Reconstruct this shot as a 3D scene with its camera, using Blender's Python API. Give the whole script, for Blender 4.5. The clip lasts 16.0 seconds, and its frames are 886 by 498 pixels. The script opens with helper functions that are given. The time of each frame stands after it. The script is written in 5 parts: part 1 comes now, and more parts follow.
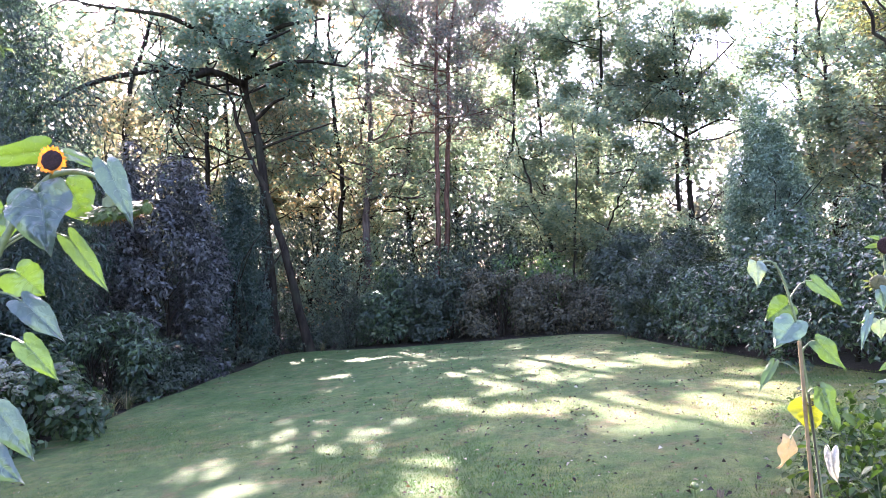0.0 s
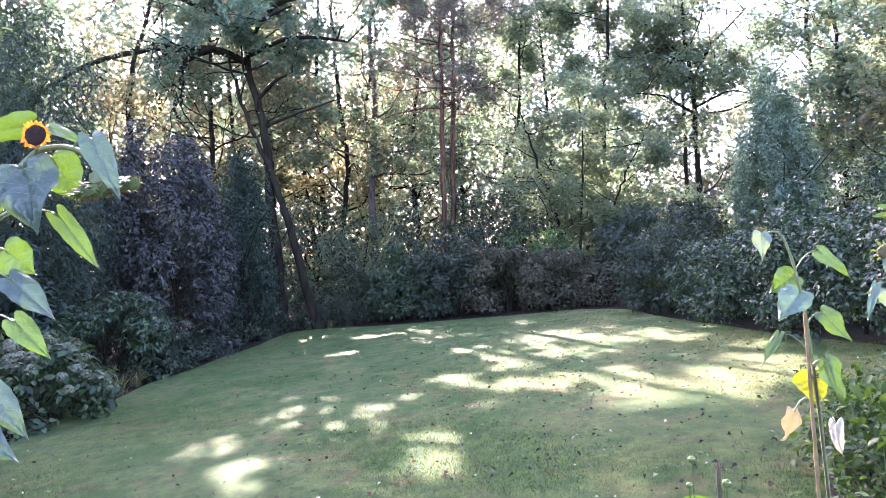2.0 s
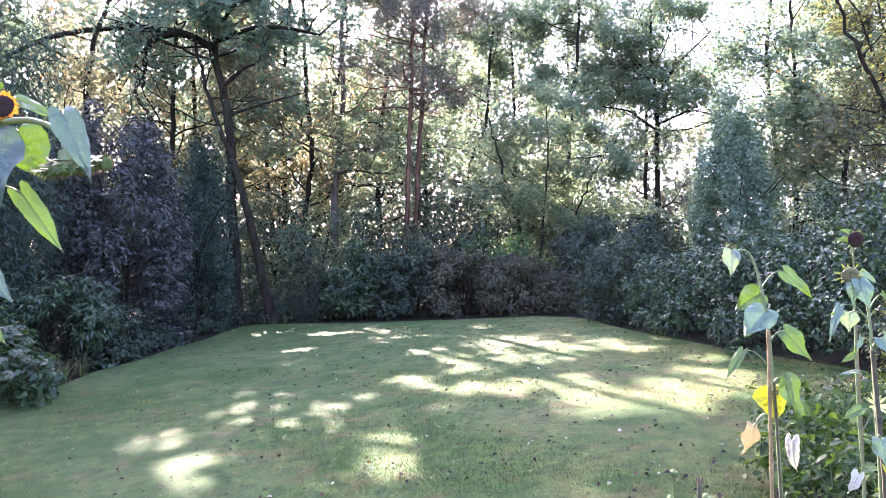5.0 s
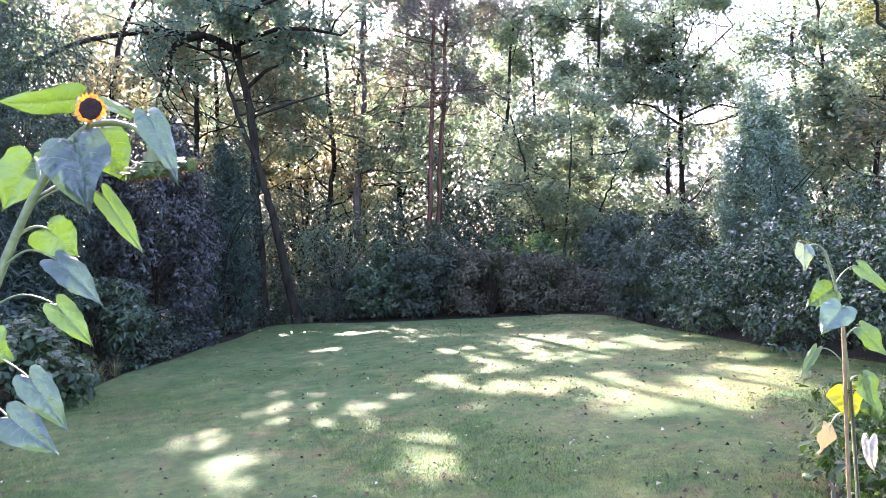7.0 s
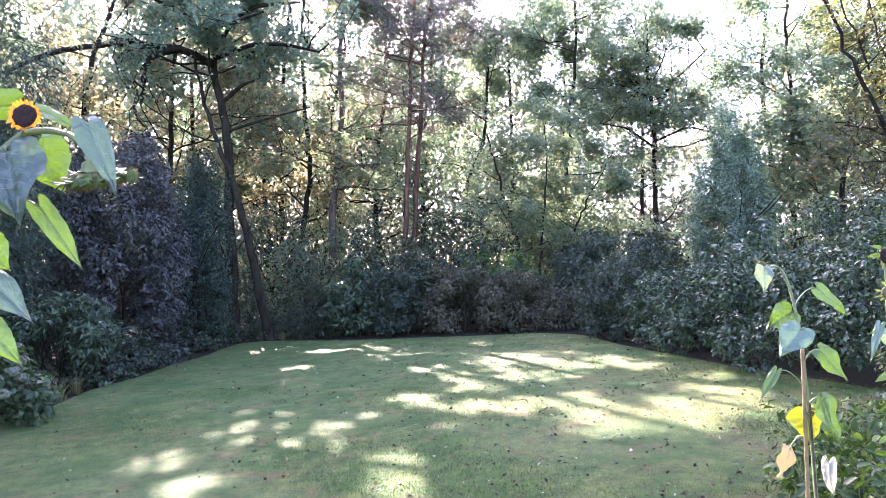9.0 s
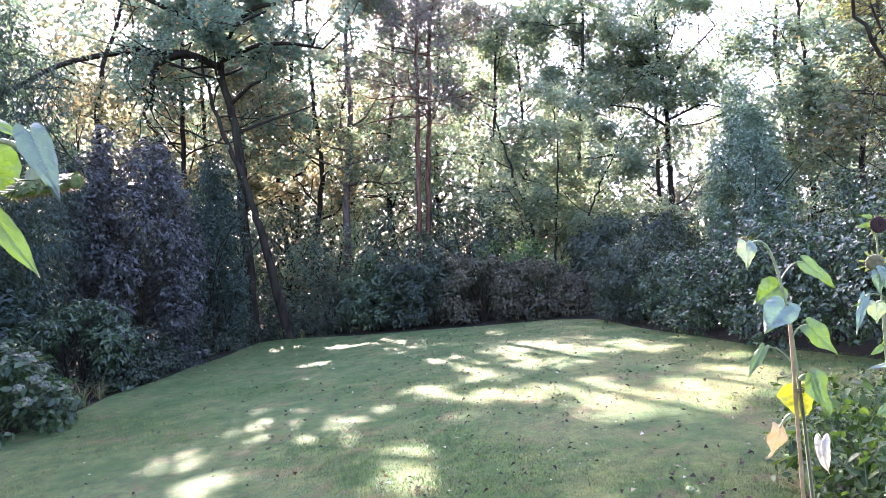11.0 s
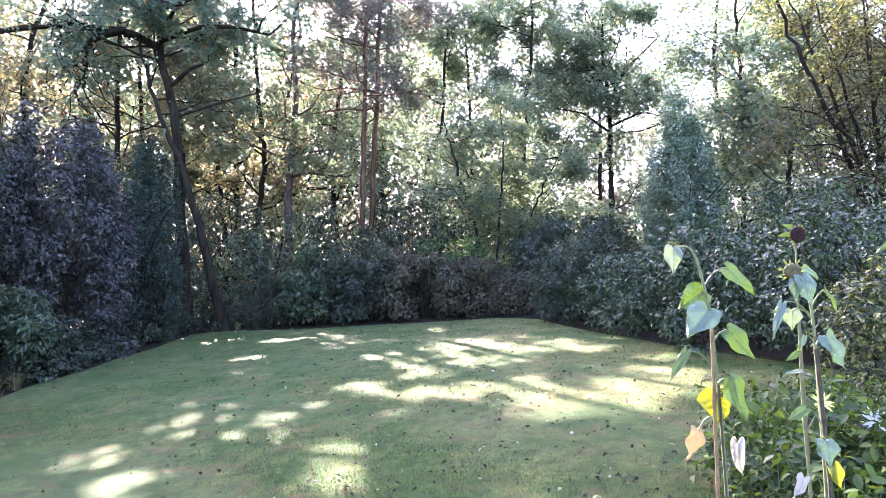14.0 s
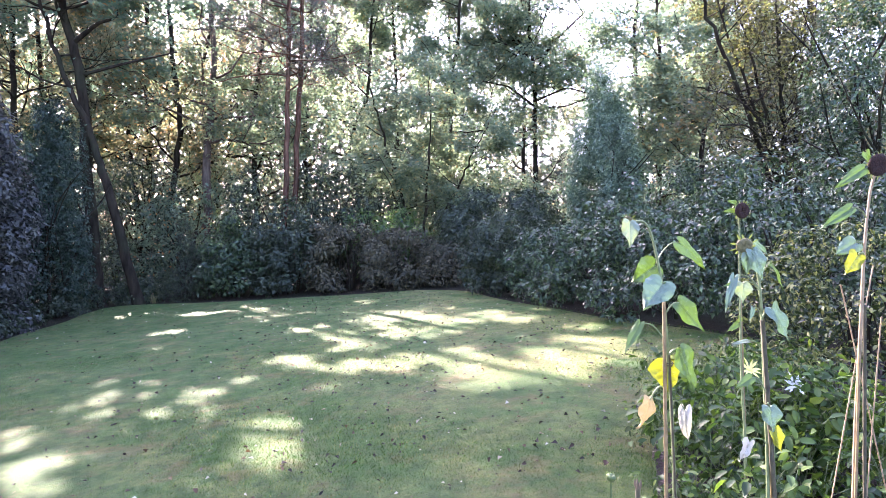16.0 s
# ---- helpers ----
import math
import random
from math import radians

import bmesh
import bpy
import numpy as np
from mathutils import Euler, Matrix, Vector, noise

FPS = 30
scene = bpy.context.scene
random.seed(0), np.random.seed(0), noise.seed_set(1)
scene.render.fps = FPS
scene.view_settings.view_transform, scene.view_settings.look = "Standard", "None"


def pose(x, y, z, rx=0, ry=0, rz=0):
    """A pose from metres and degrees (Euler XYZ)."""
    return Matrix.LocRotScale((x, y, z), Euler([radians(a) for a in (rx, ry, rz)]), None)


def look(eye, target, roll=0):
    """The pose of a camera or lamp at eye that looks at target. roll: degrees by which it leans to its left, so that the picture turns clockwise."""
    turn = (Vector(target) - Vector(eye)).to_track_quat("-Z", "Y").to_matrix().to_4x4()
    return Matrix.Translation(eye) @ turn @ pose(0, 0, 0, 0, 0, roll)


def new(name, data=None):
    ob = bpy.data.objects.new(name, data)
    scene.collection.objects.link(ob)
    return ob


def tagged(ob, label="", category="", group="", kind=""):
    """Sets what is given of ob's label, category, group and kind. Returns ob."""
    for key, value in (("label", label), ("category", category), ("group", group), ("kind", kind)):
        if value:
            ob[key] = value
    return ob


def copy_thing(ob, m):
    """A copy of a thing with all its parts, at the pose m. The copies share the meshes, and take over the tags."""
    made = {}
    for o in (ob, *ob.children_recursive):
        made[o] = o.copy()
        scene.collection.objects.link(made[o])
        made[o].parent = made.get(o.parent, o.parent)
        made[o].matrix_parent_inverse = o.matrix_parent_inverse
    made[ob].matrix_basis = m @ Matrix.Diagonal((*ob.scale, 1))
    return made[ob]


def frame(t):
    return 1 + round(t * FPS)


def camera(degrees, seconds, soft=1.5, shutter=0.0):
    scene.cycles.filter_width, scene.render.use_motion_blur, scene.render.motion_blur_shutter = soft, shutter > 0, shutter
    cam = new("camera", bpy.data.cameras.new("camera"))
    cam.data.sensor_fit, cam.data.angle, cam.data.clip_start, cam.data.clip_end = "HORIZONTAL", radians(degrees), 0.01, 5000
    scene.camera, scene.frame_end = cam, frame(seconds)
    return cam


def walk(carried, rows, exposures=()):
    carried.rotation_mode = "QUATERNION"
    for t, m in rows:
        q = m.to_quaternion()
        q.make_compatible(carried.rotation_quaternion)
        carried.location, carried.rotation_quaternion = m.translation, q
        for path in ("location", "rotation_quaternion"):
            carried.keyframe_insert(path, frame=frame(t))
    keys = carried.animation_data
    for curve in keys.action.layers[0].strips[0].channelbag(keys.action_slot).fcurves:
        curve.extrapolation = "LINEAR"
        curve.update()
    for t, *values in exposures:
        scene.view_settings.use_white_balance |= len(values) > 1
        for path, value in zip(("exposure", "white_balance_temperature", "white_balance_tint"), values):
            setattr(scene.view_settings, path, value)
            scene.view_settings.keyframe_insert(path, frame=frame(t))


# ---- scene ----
cam = camera(69.5, 16.0, soft=0.65)
PATH = [
    (0.0, pose(0.086, -0.284, 1.483, 92.98, 1.59, 0.23)),
    (0.5, pose(0.088, -0.278, 1.484, 92.78, 1.09, 1.10)),
    (1.0, pose(0.098, -0.267, 1.478, 91.58, 2.40, 2.77)),
    (1.5, pose(0.110, -0.254, 1.476, 90.89, 2.10, 1.66)),
    (2.0, pose(0.115, -0.250, 1.474, 90.93, 2.20, 0.89)),
    (2.5, pose(0.115, -0.246, 1.475, 91.25, 1.40, -0.06)),
    (3.0, pose(0.122, -0.245, 1.473, 91.06, 0.50, -0.90)),
    (3.5, pose(0.128, -0.242, 1.470, 90.14, 0.20, -1.66)),
    (3.7, pose(0.125, -0.243, 1.472, 90.31, 0.00, -1.90)),
    (5.8, pose(-0.003, -0.211, 1.474, 91.06, -0.89, -2.92)),
    (6.0, pose(-0.021, -0.207, 1.473, 90.73, -0.60, -2.39)),
    (6.5, pose(-0.057, -0.200, 1.474, 90.78, -0.30, -1.98)),
    (7.0, pose(-0.088, -0.196, 1.473, 90.88, -0.20, -1.16)),
    (7.5, pose(-0.106, -0.184, 1.468, 90.15, 0.00, -1.68)),
    (8.0, pose(-0.116, -0.179, 1.466, 91.19, -0.69, -3.13)),
    (8.5, pose(-0.084, -0.175, 1.466, 91.26, -0.39, -2.92)),
    (9.0, pose(-0.030, -0.161, 1.474, 92.49, -0.80, -3.21)),
    (9.2, pose(-0.011, -0.156, 1.473, 92.22, -0.60, -2.71)),
    (11.3, pose(0.132, -0.138, 1.470, 91.71, 1.90, -1.40)),
    (11.5, pose(0.141, -0.134, 1.473, 91.83, 1.70, -1.74)),
    (12.0, pose(0.154, -0.131, 1.472, 91.47, 2.90, -2.53)),
    (12.5, pose(0.165, -0.119, 1.468, 91.08, 1.51, -4.08)),
    (13.0, pose(0.163, -0.120, 1.472, 91.73, 0.71, -4.64)),
    (13.5, pose(0.164, -0.114, 1.470, 91.52, -0.09, -4.25)),
    (14.0, pose(0.167, -0.095, 1.469, 91.31, 0.03, -6.40)),
    (14.5, pose(0.150, -0.081, 1.470, 91.45, -0.35, -7.76)),
    (15.0, pose(0.123, -0.065, 1.469, 91.23, 0.17, -9.51)),
    (15.5, pose(0.087, -0.044, 1.472, 90.14, -0.10, -11.57)),
    (16.0, pose(0.057, -0.025, 1.471, 88.80, -0.37, -13.34)),
]

walk(cam, PATH, [(0.0, 3.72, 5960, 47), (16.0, 3.72, 5960, 47)])

# ---------------------------------------------------------------- light
SUN_AZ, SUN_EL = radians(-19.8), radians(30.7)
TO_SUN = np.array([math.sin(SUN_AZ) * math.cos(SUN_EL), math.cos(SUN_AZ) * math.cos(SUN_EL), math.sin(SUN_EL)])
world = bpy.data.worlds.new("sky")
scene.world = world
world.use_nodes = True
nt = world.node_tree
sky = nt.nodes.new("ShaderNodeTexSky")
sky.sky_type, sky.sun_disc = 'NISHITA', False
sky.sun_elevation, sky.sun_rotation = SUN_EL, SUN_AZ
sky.air_density, sky.dust_density, sky.ozone_density = 1.0, 2.5, 1.0
nt.links.new(sky.outputs[0], nt.nodes["Background"].inputs[0])
nt.nodes["Background"].inputs[1].default_value = 0.13
sun_data = bpy.data.lights.new("sun", 'SUN')
sun_data.energy, sun_data.angle, sun_data.color = 5.0, radians(0.53), (1.0, 0.91, 0.7)
sun = new("sun", sun_data)
sun.matrix_world = look(Vector(TO_SUN) * 60, (0, 0, 0))

SLOPE = math.tan(radians(5.0))


def gz(x, y=0.0):
    """Height of the ground: the lawn rises gently to one side and levels off beyond it."""
    return SLOPE * 8.0 * np.tanh(np.asarray(x) / 8.0) if np.ndim(x) else SLOPE * 8.0 * math.tanh(x / 8.0)


# ---------------------------------------------------------------- materials
def nodes(name):
    m = bpy.data.materials.new(name)
    m.use_nodes = True
    return m, m.node_tree, m.node_tree.nodes["Principled BSDF"]


def ramp(tree, src, stops):
    r = tree.nodes.new("ShaderNodeValToRGB")
    e = r.color_ramp.elements
    while len(e) < len(stops):
        e.new(0.5)
    for el, (p, c) in zip(e, stops):
        el.position, el.color = p, (*c, 1)
    if src is not None:
        tree.links.new(src, r.inputs[0])
    return r.outputs[0]


def tex(tree, scale, detail=4.0, rough=0.6, coords="Object"):
    c = tree.nodes.new("ShaderNodeTexCoord")
    n = tree.nodes.new("ShaderNodeTexNoise")
    n.inputs["Scale"].default_value, n.inputs["Detail"].default_value, n.inputs["Roughness"].default_value = scale, detail, rough
    tree.links.new(c.outputs[coords], n.inputs["Vector"])
    return n


def mix(tree, fac, a, b, blend='MIX'):
    m = tree.nodes.new("ShaderNodeMix")
    m.data_type, m.blend_type = 'RGBA', blend
    for socket, v in ((m.inputs[0], fac), (m.inputs[6], a), (m.inputs[7], b)):
        if isinstance(v, (int, float)):
            socket.default_value = v
        elif isinstance(v, tuple):
            socket.default_value = (*v, 1)
        else:
            tree.links.new(v, socket)
    return m.outputs[2]


def bump(tree, bsdf, height, strength, dist):
    b = tree.nodes.new("ShaderNodeBump")
    b.inputs["Strength"].default_value, b.inputs["Distance"].default_value = strength, dist
    tree.links.new(height, b.inputs["Height"])
    tree.links.new(b.outputs[0], bsdf.inputs["Normal"])


def sward_patches(t, col):
    """Mossy green and worn, straw-brown patches that run through a lawn."""
    moss, worn, blot = tex(t, 1.5, 5, 0.62), tex(t, 2.3, 6, 0.7), tex(t, 7.0, 4, 0.6)
    col = mix(t, ramp(t, moss.outputs["Fac"], [(0.44, (0, 0, 0)), (0.6, (0.85, 0.85, 0.85))]), col, (0.038, 0.1, 0.013))
    col = mix(t, ramp(t, worn.outputs["Fac"], [(0.53, (0, 0, 0)), (0.7, (0.8, 0.8, 0.8))]), col, (0.17, 0.13, 0.05))
    return mix(t, 0.9, col, ramp(t, blot.outputs["Fac"], [(0.32, (0.68, 0.72, 0.74)), (0.7, (1.25, 1.22, 1.15))]), 'MULTIPLY')


def leaf_material(name, stops, through_tint=(1.5, 1.6, 0.75), share=0.4, rough=0.45, patch=3.0, crinkle=0.0, blotch=0.55, sward=False):
    """Leaves: each its own shade, thin enough for light to come through."""
    m, t, b = nodes(name)
    g = t.nodes.new("ShaderNodeNewGeometry")
    col = ramp(t, g.outputs["Random Per Island"], stops)
    n = tex(t, patch, 3)
    col = mix(t, 0.2 if crinkle else blotch, col, ramp(t, n.outputs["Fac"], [(0.3, (0.55, 0.6, 0.6)), (0.7, (1.25, 1.2, 1.1))]), 'MULTIPLY')
    if sward:
        col = sward_patches(t, col)
    t.links.new(col, b.inputs["Base Color"])
    b.inputs["Roughness"].default_value = rough
    b.inputs["Specular IOR Level"].default_value = 0.5 if crinkle else 0.33
    if crinkle:
        bump(t, b, tex(t, 55, 4, 0.55).outputs["Fac"], 1.0, crinkle)
    tr = t.nodes.new("ShaderNodeBsdfTranslucent")
    t.links.new(mix(t, 1.0, col, through_tint, 'MULTIPLY'), tr.inputs[0])
    ms = t.nodes.new("ShaderNodeMixShader")
    ms.inputs[0].default_value = share
    t.links.new(b.outputs[0], ms.inputs[1])
    t.links.new(tr.outputs[0], ms.inputs[2])
    t.links.new(ms.outputs[0], t.nodes["Material Output"].inputs[0])
    return m


def bark_material(name, a, b_, scale=9.0):
    m, t, b = nodes(name)
    c = t.nodes.new("ShaderNodeTexCoord")
    mp = t.nodes.new("ShaderNodeMapping")
    mp.inputs["Scale"].default_value = (1, 1, 0.22)
    t.links.new(c.outputs["Object"], mp.inputs[0])
    n = t.nodes.new("ShaderNodeTexNoise")
    n.inputs["Scale"].default_value, n.inputs["Detail"].default_value = scale, 6
    t.links.new(mp.outputs[0], n.inputs["Vector"])
    big = tex(t, 1.3, 3)
    col = ramp(t, n.outputs["Fac"], [(0.3, a), (0.7, b_)])
    col = mix(t, ramp(t, big.outputs["Fac"], [(0.5, (0, 0, 0)), (0.7, (0.6, 0.6, 0.6))]), col, (0.032, 0.04, 0.02))
    t.links.new(col, b.inputs["Base Color"])
    b.inputs["Roughness"].default_value = 0.95
    b.inputs["Specular IOR Level"].default_value = 0.12
    bump(t, b, n.outputs["Fac"], 0.9, 0.03)
    return m


def plain_material(name, a, b_, scale=20.0, rough=0.6, strength=0.3, dist=0.002):
    m, t, b = nodes(name)
    n = tex(t, scale, 5)
    t.links.new(ramp(t, n.outputs["Fac"], [(0.3, a), (0.7, b_)]), b.inputs["Base Color"])
    b.inputs["Roughness"].default_value = rough
    bump(t, b, n.outputs["Fac"], strength, dist)
    return m


# The wood's leaf colours are paled, greyed and blued to stand for haze.
OAK = leaf_material("oak_leaf", [(0.0, (0.073, 0.118, 0.088)), (0.5, (0.105, 0.155, 0.115)), (0.94, (0.15, 0.19, 0.125)), (0.99, (0.336, 0.160, 0.067))], (1.77, 1.95, 1.53), 0.58)
YELLOWING = leaf_material("yellowing_leaf", [(0.0, (0.092, 0.117, 0.081)), (0.6, (0.140, 0.158, 0.103)), (0.9, (0.205, 0.184, 0.109)), (1.0, (0.324, 0.214, 0.103))], (1.95, 1.89, 1.47), 0.6)
HAZED_LEAF = leaf_material("hazed_leaf", [(0.0, (0.06, 0.075, 0.06)), (0.6, (0.09, 0.105, 0.085)), (1.0, (0.13, 0.13, 0.09))], (1.7, 1.7, 1.3), 0.45, 0.6, 0.5)
LIGHT = leaf_material("light_leaf", [(0.0, (0.088, 0.13, 0.094)), (0.6, (0.128, 0.176, 0.122)), (0.95, (0.18, 0.212, 0.13)), (1.0, (0.280, 0.200, 0.101))], (1.95, 2.01, 1.6), 0.64)
PINE = leaf_material("pine_needle", [(0.0, (0.066, 0.079, 0.066)), (0.6, (0.099, 0.110, 0.094)), (1.0, (0.176, 0.126, 0.088))], (1.8, 1.7, 1.45), share=0.55)
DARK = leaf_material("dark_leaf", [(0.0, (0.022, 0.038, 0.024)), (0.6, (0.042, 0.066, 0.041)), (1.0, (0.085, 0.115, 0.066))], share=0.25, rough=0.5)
PURPLE = leaf_material("purplish_leaf", [(0.0, (0.026, 0.032, 0.028)), (0.5, (0.05, 0.06, 0.053)), (1.0, (0.105, 0.118, 0.1))], (1.4, 1.3, 1.1), 0.2, 0.42)
BLUISH = leaf_material("bluish_leaf", [(0.0, (0.016, 0.035, 0.025)), (0.6, (0.030, 0.060, 0.043)), (1.0, (0.055, 0.09, 0.06))], share=0.22, rough=0.55)
CYPRESS = leaf_material("cypress_spray", [(0.0, (0.06, 0.11, 0.075)), (0.6, (0.13, 0.21, 0.145)), (1.0, (0.25, 0.34, 0.235))], share=0.3)
LAUREL = leaf_material("laurel_leaf", [(0.0, (0.014, 0.032, 0.016)), (0.6, (0.04, 0.078, 0.04)), (1.0, (0.11, 0.172, 0.076))], share=0.16, rough=0.3)
COPPER = leaf_material("copper_leaf", [(0.0, (0.035, 0.036, 0.026)), (0.5, (0.07, 0.068, 0.042)), (0.8, (0.115, 0.12, 0.05)), (1.0, (0.19, 0.175, 0.065))], (1.55, 1.75, 0.95), 0.45)
DEAD = leaf_material("dead_leaf", [(0.0, (0.036, 0.042, 0.024)), (0.6, (0.074, 0.076, 0.042)), (1.0, (0.135, 0.13, 0.066))], (1.2, 1.0, 0.7), 0.15, 0.7)
FRESH = leaf_material("fresh_leaf", [(0.0, (0.045, 0.09, 0.038)), (0.6, (0.07, 0.135, 0.05)), (1.0, (0.13, 0.2, 0.07))], share=0.4)
VARIEGATED = leaf_material("variegated_leaf", [(0.0, (0.014, 0.028, 0.012)), (0.45, (0.036, 0.06, 0.022)), (0.7, (0.09, 0.12, 0.04)), (0.85, (0.24, 0.25, 0.09)), (1.0, (0.36, 0.35, 0.16))], share=0.3, rough=0.3)
HYDRANGEA = leaf_material("hydrangea_leaf", [(0.0, (0.026, 0.056, 0.026)), (0.6, (0.048, 0.09, 0.04)), (1.0, (0.095, 0.145, 0.066))], share=0.3, rough=0.4)
BARK = bark_material("bark", (0.010, 0.0085, 0.0055), (0.036, 0.030, 0.019))
PINE_BARK = bark_material("pine_bark", (0.05, 0.028, 0.018), (0.17, 0.095, 0.058), 12)
PALE_BARK = bark_material("pale_bark", (0.045, 0.036, 0.028), (0.13, 0.105, 0.08), 12)


# ---------------------------------------------------------------- mesh helpers
def mesh_of(name, V, F, mat, parent=None, smooth=False, label=""):
    """One mesh object out of arrays of corners and equal-sided faces."""
    V, F = np.asarray(V, np.float32), np.asarray(F, np.int32)
    me = bpy.data.meshes.new(name)
    me.vertices.add(len(V))
    me.vertices.foreach_set("co", V.ravel())
    me.loops.add(F.size)
    me.loops.foreach_set("vertex_index", F.ravel())
    me.polygons.add(len(F))
    me.polygons.foreach_set("loop_start", np.arange(0, F.size, F.shape[1], dtype=np.int32))
    me.update(calc_edges=True)
    if smooth:
        me.polygons.foreach_set("use_smooth", np.ones(len(F), bool))
    me.materials.append(mat)
    ob = new(name, me)
    ob.parent = parent
    if label:
        ob["label"] = label
    return ob


def tubes(paths, sides=7):
    """Tapered round limbs along paths of (points, radii), as quads."""
    VV, FF, base = [], [], 0
    a = np.linspace(0, 2 * math.pi, sides, endpoint=False)
    for P, r, *_ in paths:
        P, r = np.asarray(P, float), np.asarray(r, float)
        T = np.gradient(P, axis=0)
        T /= np.linalg.norm(T, axis=1)[:, None] + 1e-9
        ref = np.array([0.0, 1.0, 0.0]) if abs(T[0, 2]) > 0.7 else np.array([0.0, 0.0, 1.0])
        U = np.cross(T, ref)
        U /= np.linalg.norm(U, axis=1)[:, None] + 1e-9
        W = np.cross(T, U)
        ring = P[:, None] + r[:, None, None] * (np.cos(a)[None, :, None] * U[:, None] + np.sin(a)[None, :, None] * W[:, None])
        VV.append(ring.reshape(-1, 3))
        n = len(P)
        i, j = np.meshgrid(np.arange(n - 1), np.arange(sides), indexing="ij")
        k = (j + 1) % sides
        FF.append(np.stack([i * sides + j, i * sides + k, (i + 1) * sides + k, (i + 1) * sides + j], -1).reshape(-1, 4) + base)
        base += n * sides
    return np.concatenate(VV), np.concatenate(FF)


# Gaps cut in the crowns to let sun into these flecks on the lawn: x, y, half width, half depth.
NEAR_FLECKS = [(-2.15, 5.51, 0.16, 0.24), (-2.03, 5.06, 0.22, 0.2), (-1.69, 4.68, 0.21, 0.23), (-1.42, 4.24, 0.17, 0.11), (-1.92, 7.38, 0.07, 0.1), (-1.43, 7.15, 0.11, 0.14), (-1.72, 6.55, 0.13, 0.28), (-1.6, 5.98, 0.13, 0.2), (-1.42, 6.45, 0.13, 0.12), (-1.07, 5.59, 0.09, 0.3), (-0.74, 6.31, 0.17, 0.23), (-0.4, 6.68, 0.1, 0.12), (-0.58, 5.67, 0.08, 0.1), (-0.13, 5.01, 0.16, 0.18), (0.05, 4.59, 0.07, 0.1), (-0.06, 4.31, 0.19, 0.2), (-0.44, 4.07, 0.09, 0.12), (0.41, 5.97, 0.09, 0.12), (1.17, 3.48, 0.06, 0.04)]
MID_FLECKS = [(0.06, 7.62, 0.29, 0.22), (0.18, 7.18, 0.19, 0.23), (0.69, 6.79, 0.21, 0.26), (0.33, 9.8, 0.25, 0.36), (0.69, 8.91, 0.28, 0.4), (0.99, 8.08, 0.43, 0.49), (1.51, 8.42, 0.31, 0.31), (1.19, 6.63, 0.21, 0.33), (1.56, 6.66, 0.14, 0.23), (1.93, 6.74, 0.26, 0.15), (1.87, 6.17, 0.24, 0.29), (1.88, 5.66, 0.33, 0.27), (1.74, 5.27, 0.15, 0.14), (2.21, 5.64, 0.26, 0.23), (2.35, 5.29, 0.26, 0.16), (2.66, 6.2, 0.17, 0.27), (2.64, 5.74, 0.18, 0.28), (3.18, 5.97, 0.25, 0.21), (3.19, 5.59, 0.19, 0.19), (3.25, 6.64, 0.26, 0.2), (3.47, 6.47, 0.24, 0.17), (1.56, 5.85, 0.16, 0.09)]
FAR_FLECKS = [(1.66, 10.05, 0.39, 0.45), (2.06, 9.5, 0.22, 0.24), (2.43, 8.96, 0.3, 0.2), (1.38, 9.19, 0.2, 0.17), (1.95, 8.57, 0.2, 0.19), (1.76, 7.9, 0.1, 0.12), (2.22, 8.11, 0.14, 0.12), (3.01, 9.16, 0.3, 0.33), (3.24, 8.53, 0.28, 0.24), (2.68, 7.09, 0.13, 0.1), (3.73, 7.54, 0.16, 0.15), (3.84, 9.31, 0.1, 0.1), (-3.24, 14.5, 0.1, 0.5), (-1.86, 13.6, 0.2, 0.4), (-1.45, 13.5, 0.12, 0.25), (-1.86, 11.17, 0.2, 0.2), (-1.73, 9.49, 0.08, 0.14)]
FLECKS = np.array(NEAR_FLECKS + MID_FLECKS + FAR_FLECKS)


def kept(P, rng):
    """Which leaves stay: any that would shade the sunny flecks, or the sunflowers' side, are left out."""
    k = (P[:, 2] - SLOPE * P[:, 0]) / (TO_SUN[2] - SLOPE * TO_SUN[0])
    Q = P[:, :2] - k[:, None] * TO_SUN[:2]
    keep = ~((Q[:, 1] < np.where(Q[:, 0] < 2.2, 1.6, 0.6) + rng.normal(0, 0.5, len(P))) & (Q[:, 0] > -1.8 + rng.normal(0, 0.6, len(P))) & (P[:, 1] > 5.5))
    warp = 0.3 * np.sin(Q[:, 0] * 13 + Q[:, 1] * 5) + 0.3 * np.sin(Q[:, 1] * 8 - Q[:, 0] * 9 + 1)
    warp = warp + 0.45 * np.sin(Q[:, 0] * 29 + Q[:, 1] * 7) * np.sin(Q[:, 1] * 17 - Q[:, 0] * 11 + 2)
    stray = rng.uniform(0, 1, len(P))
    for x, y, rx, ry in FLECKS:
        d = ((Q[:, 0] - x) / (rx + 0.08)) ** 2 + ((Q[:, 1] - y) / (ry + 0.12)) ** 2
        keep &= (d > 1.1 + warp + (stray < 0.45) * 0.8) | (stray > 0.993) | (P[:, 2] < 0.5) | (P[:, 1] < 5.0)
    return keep


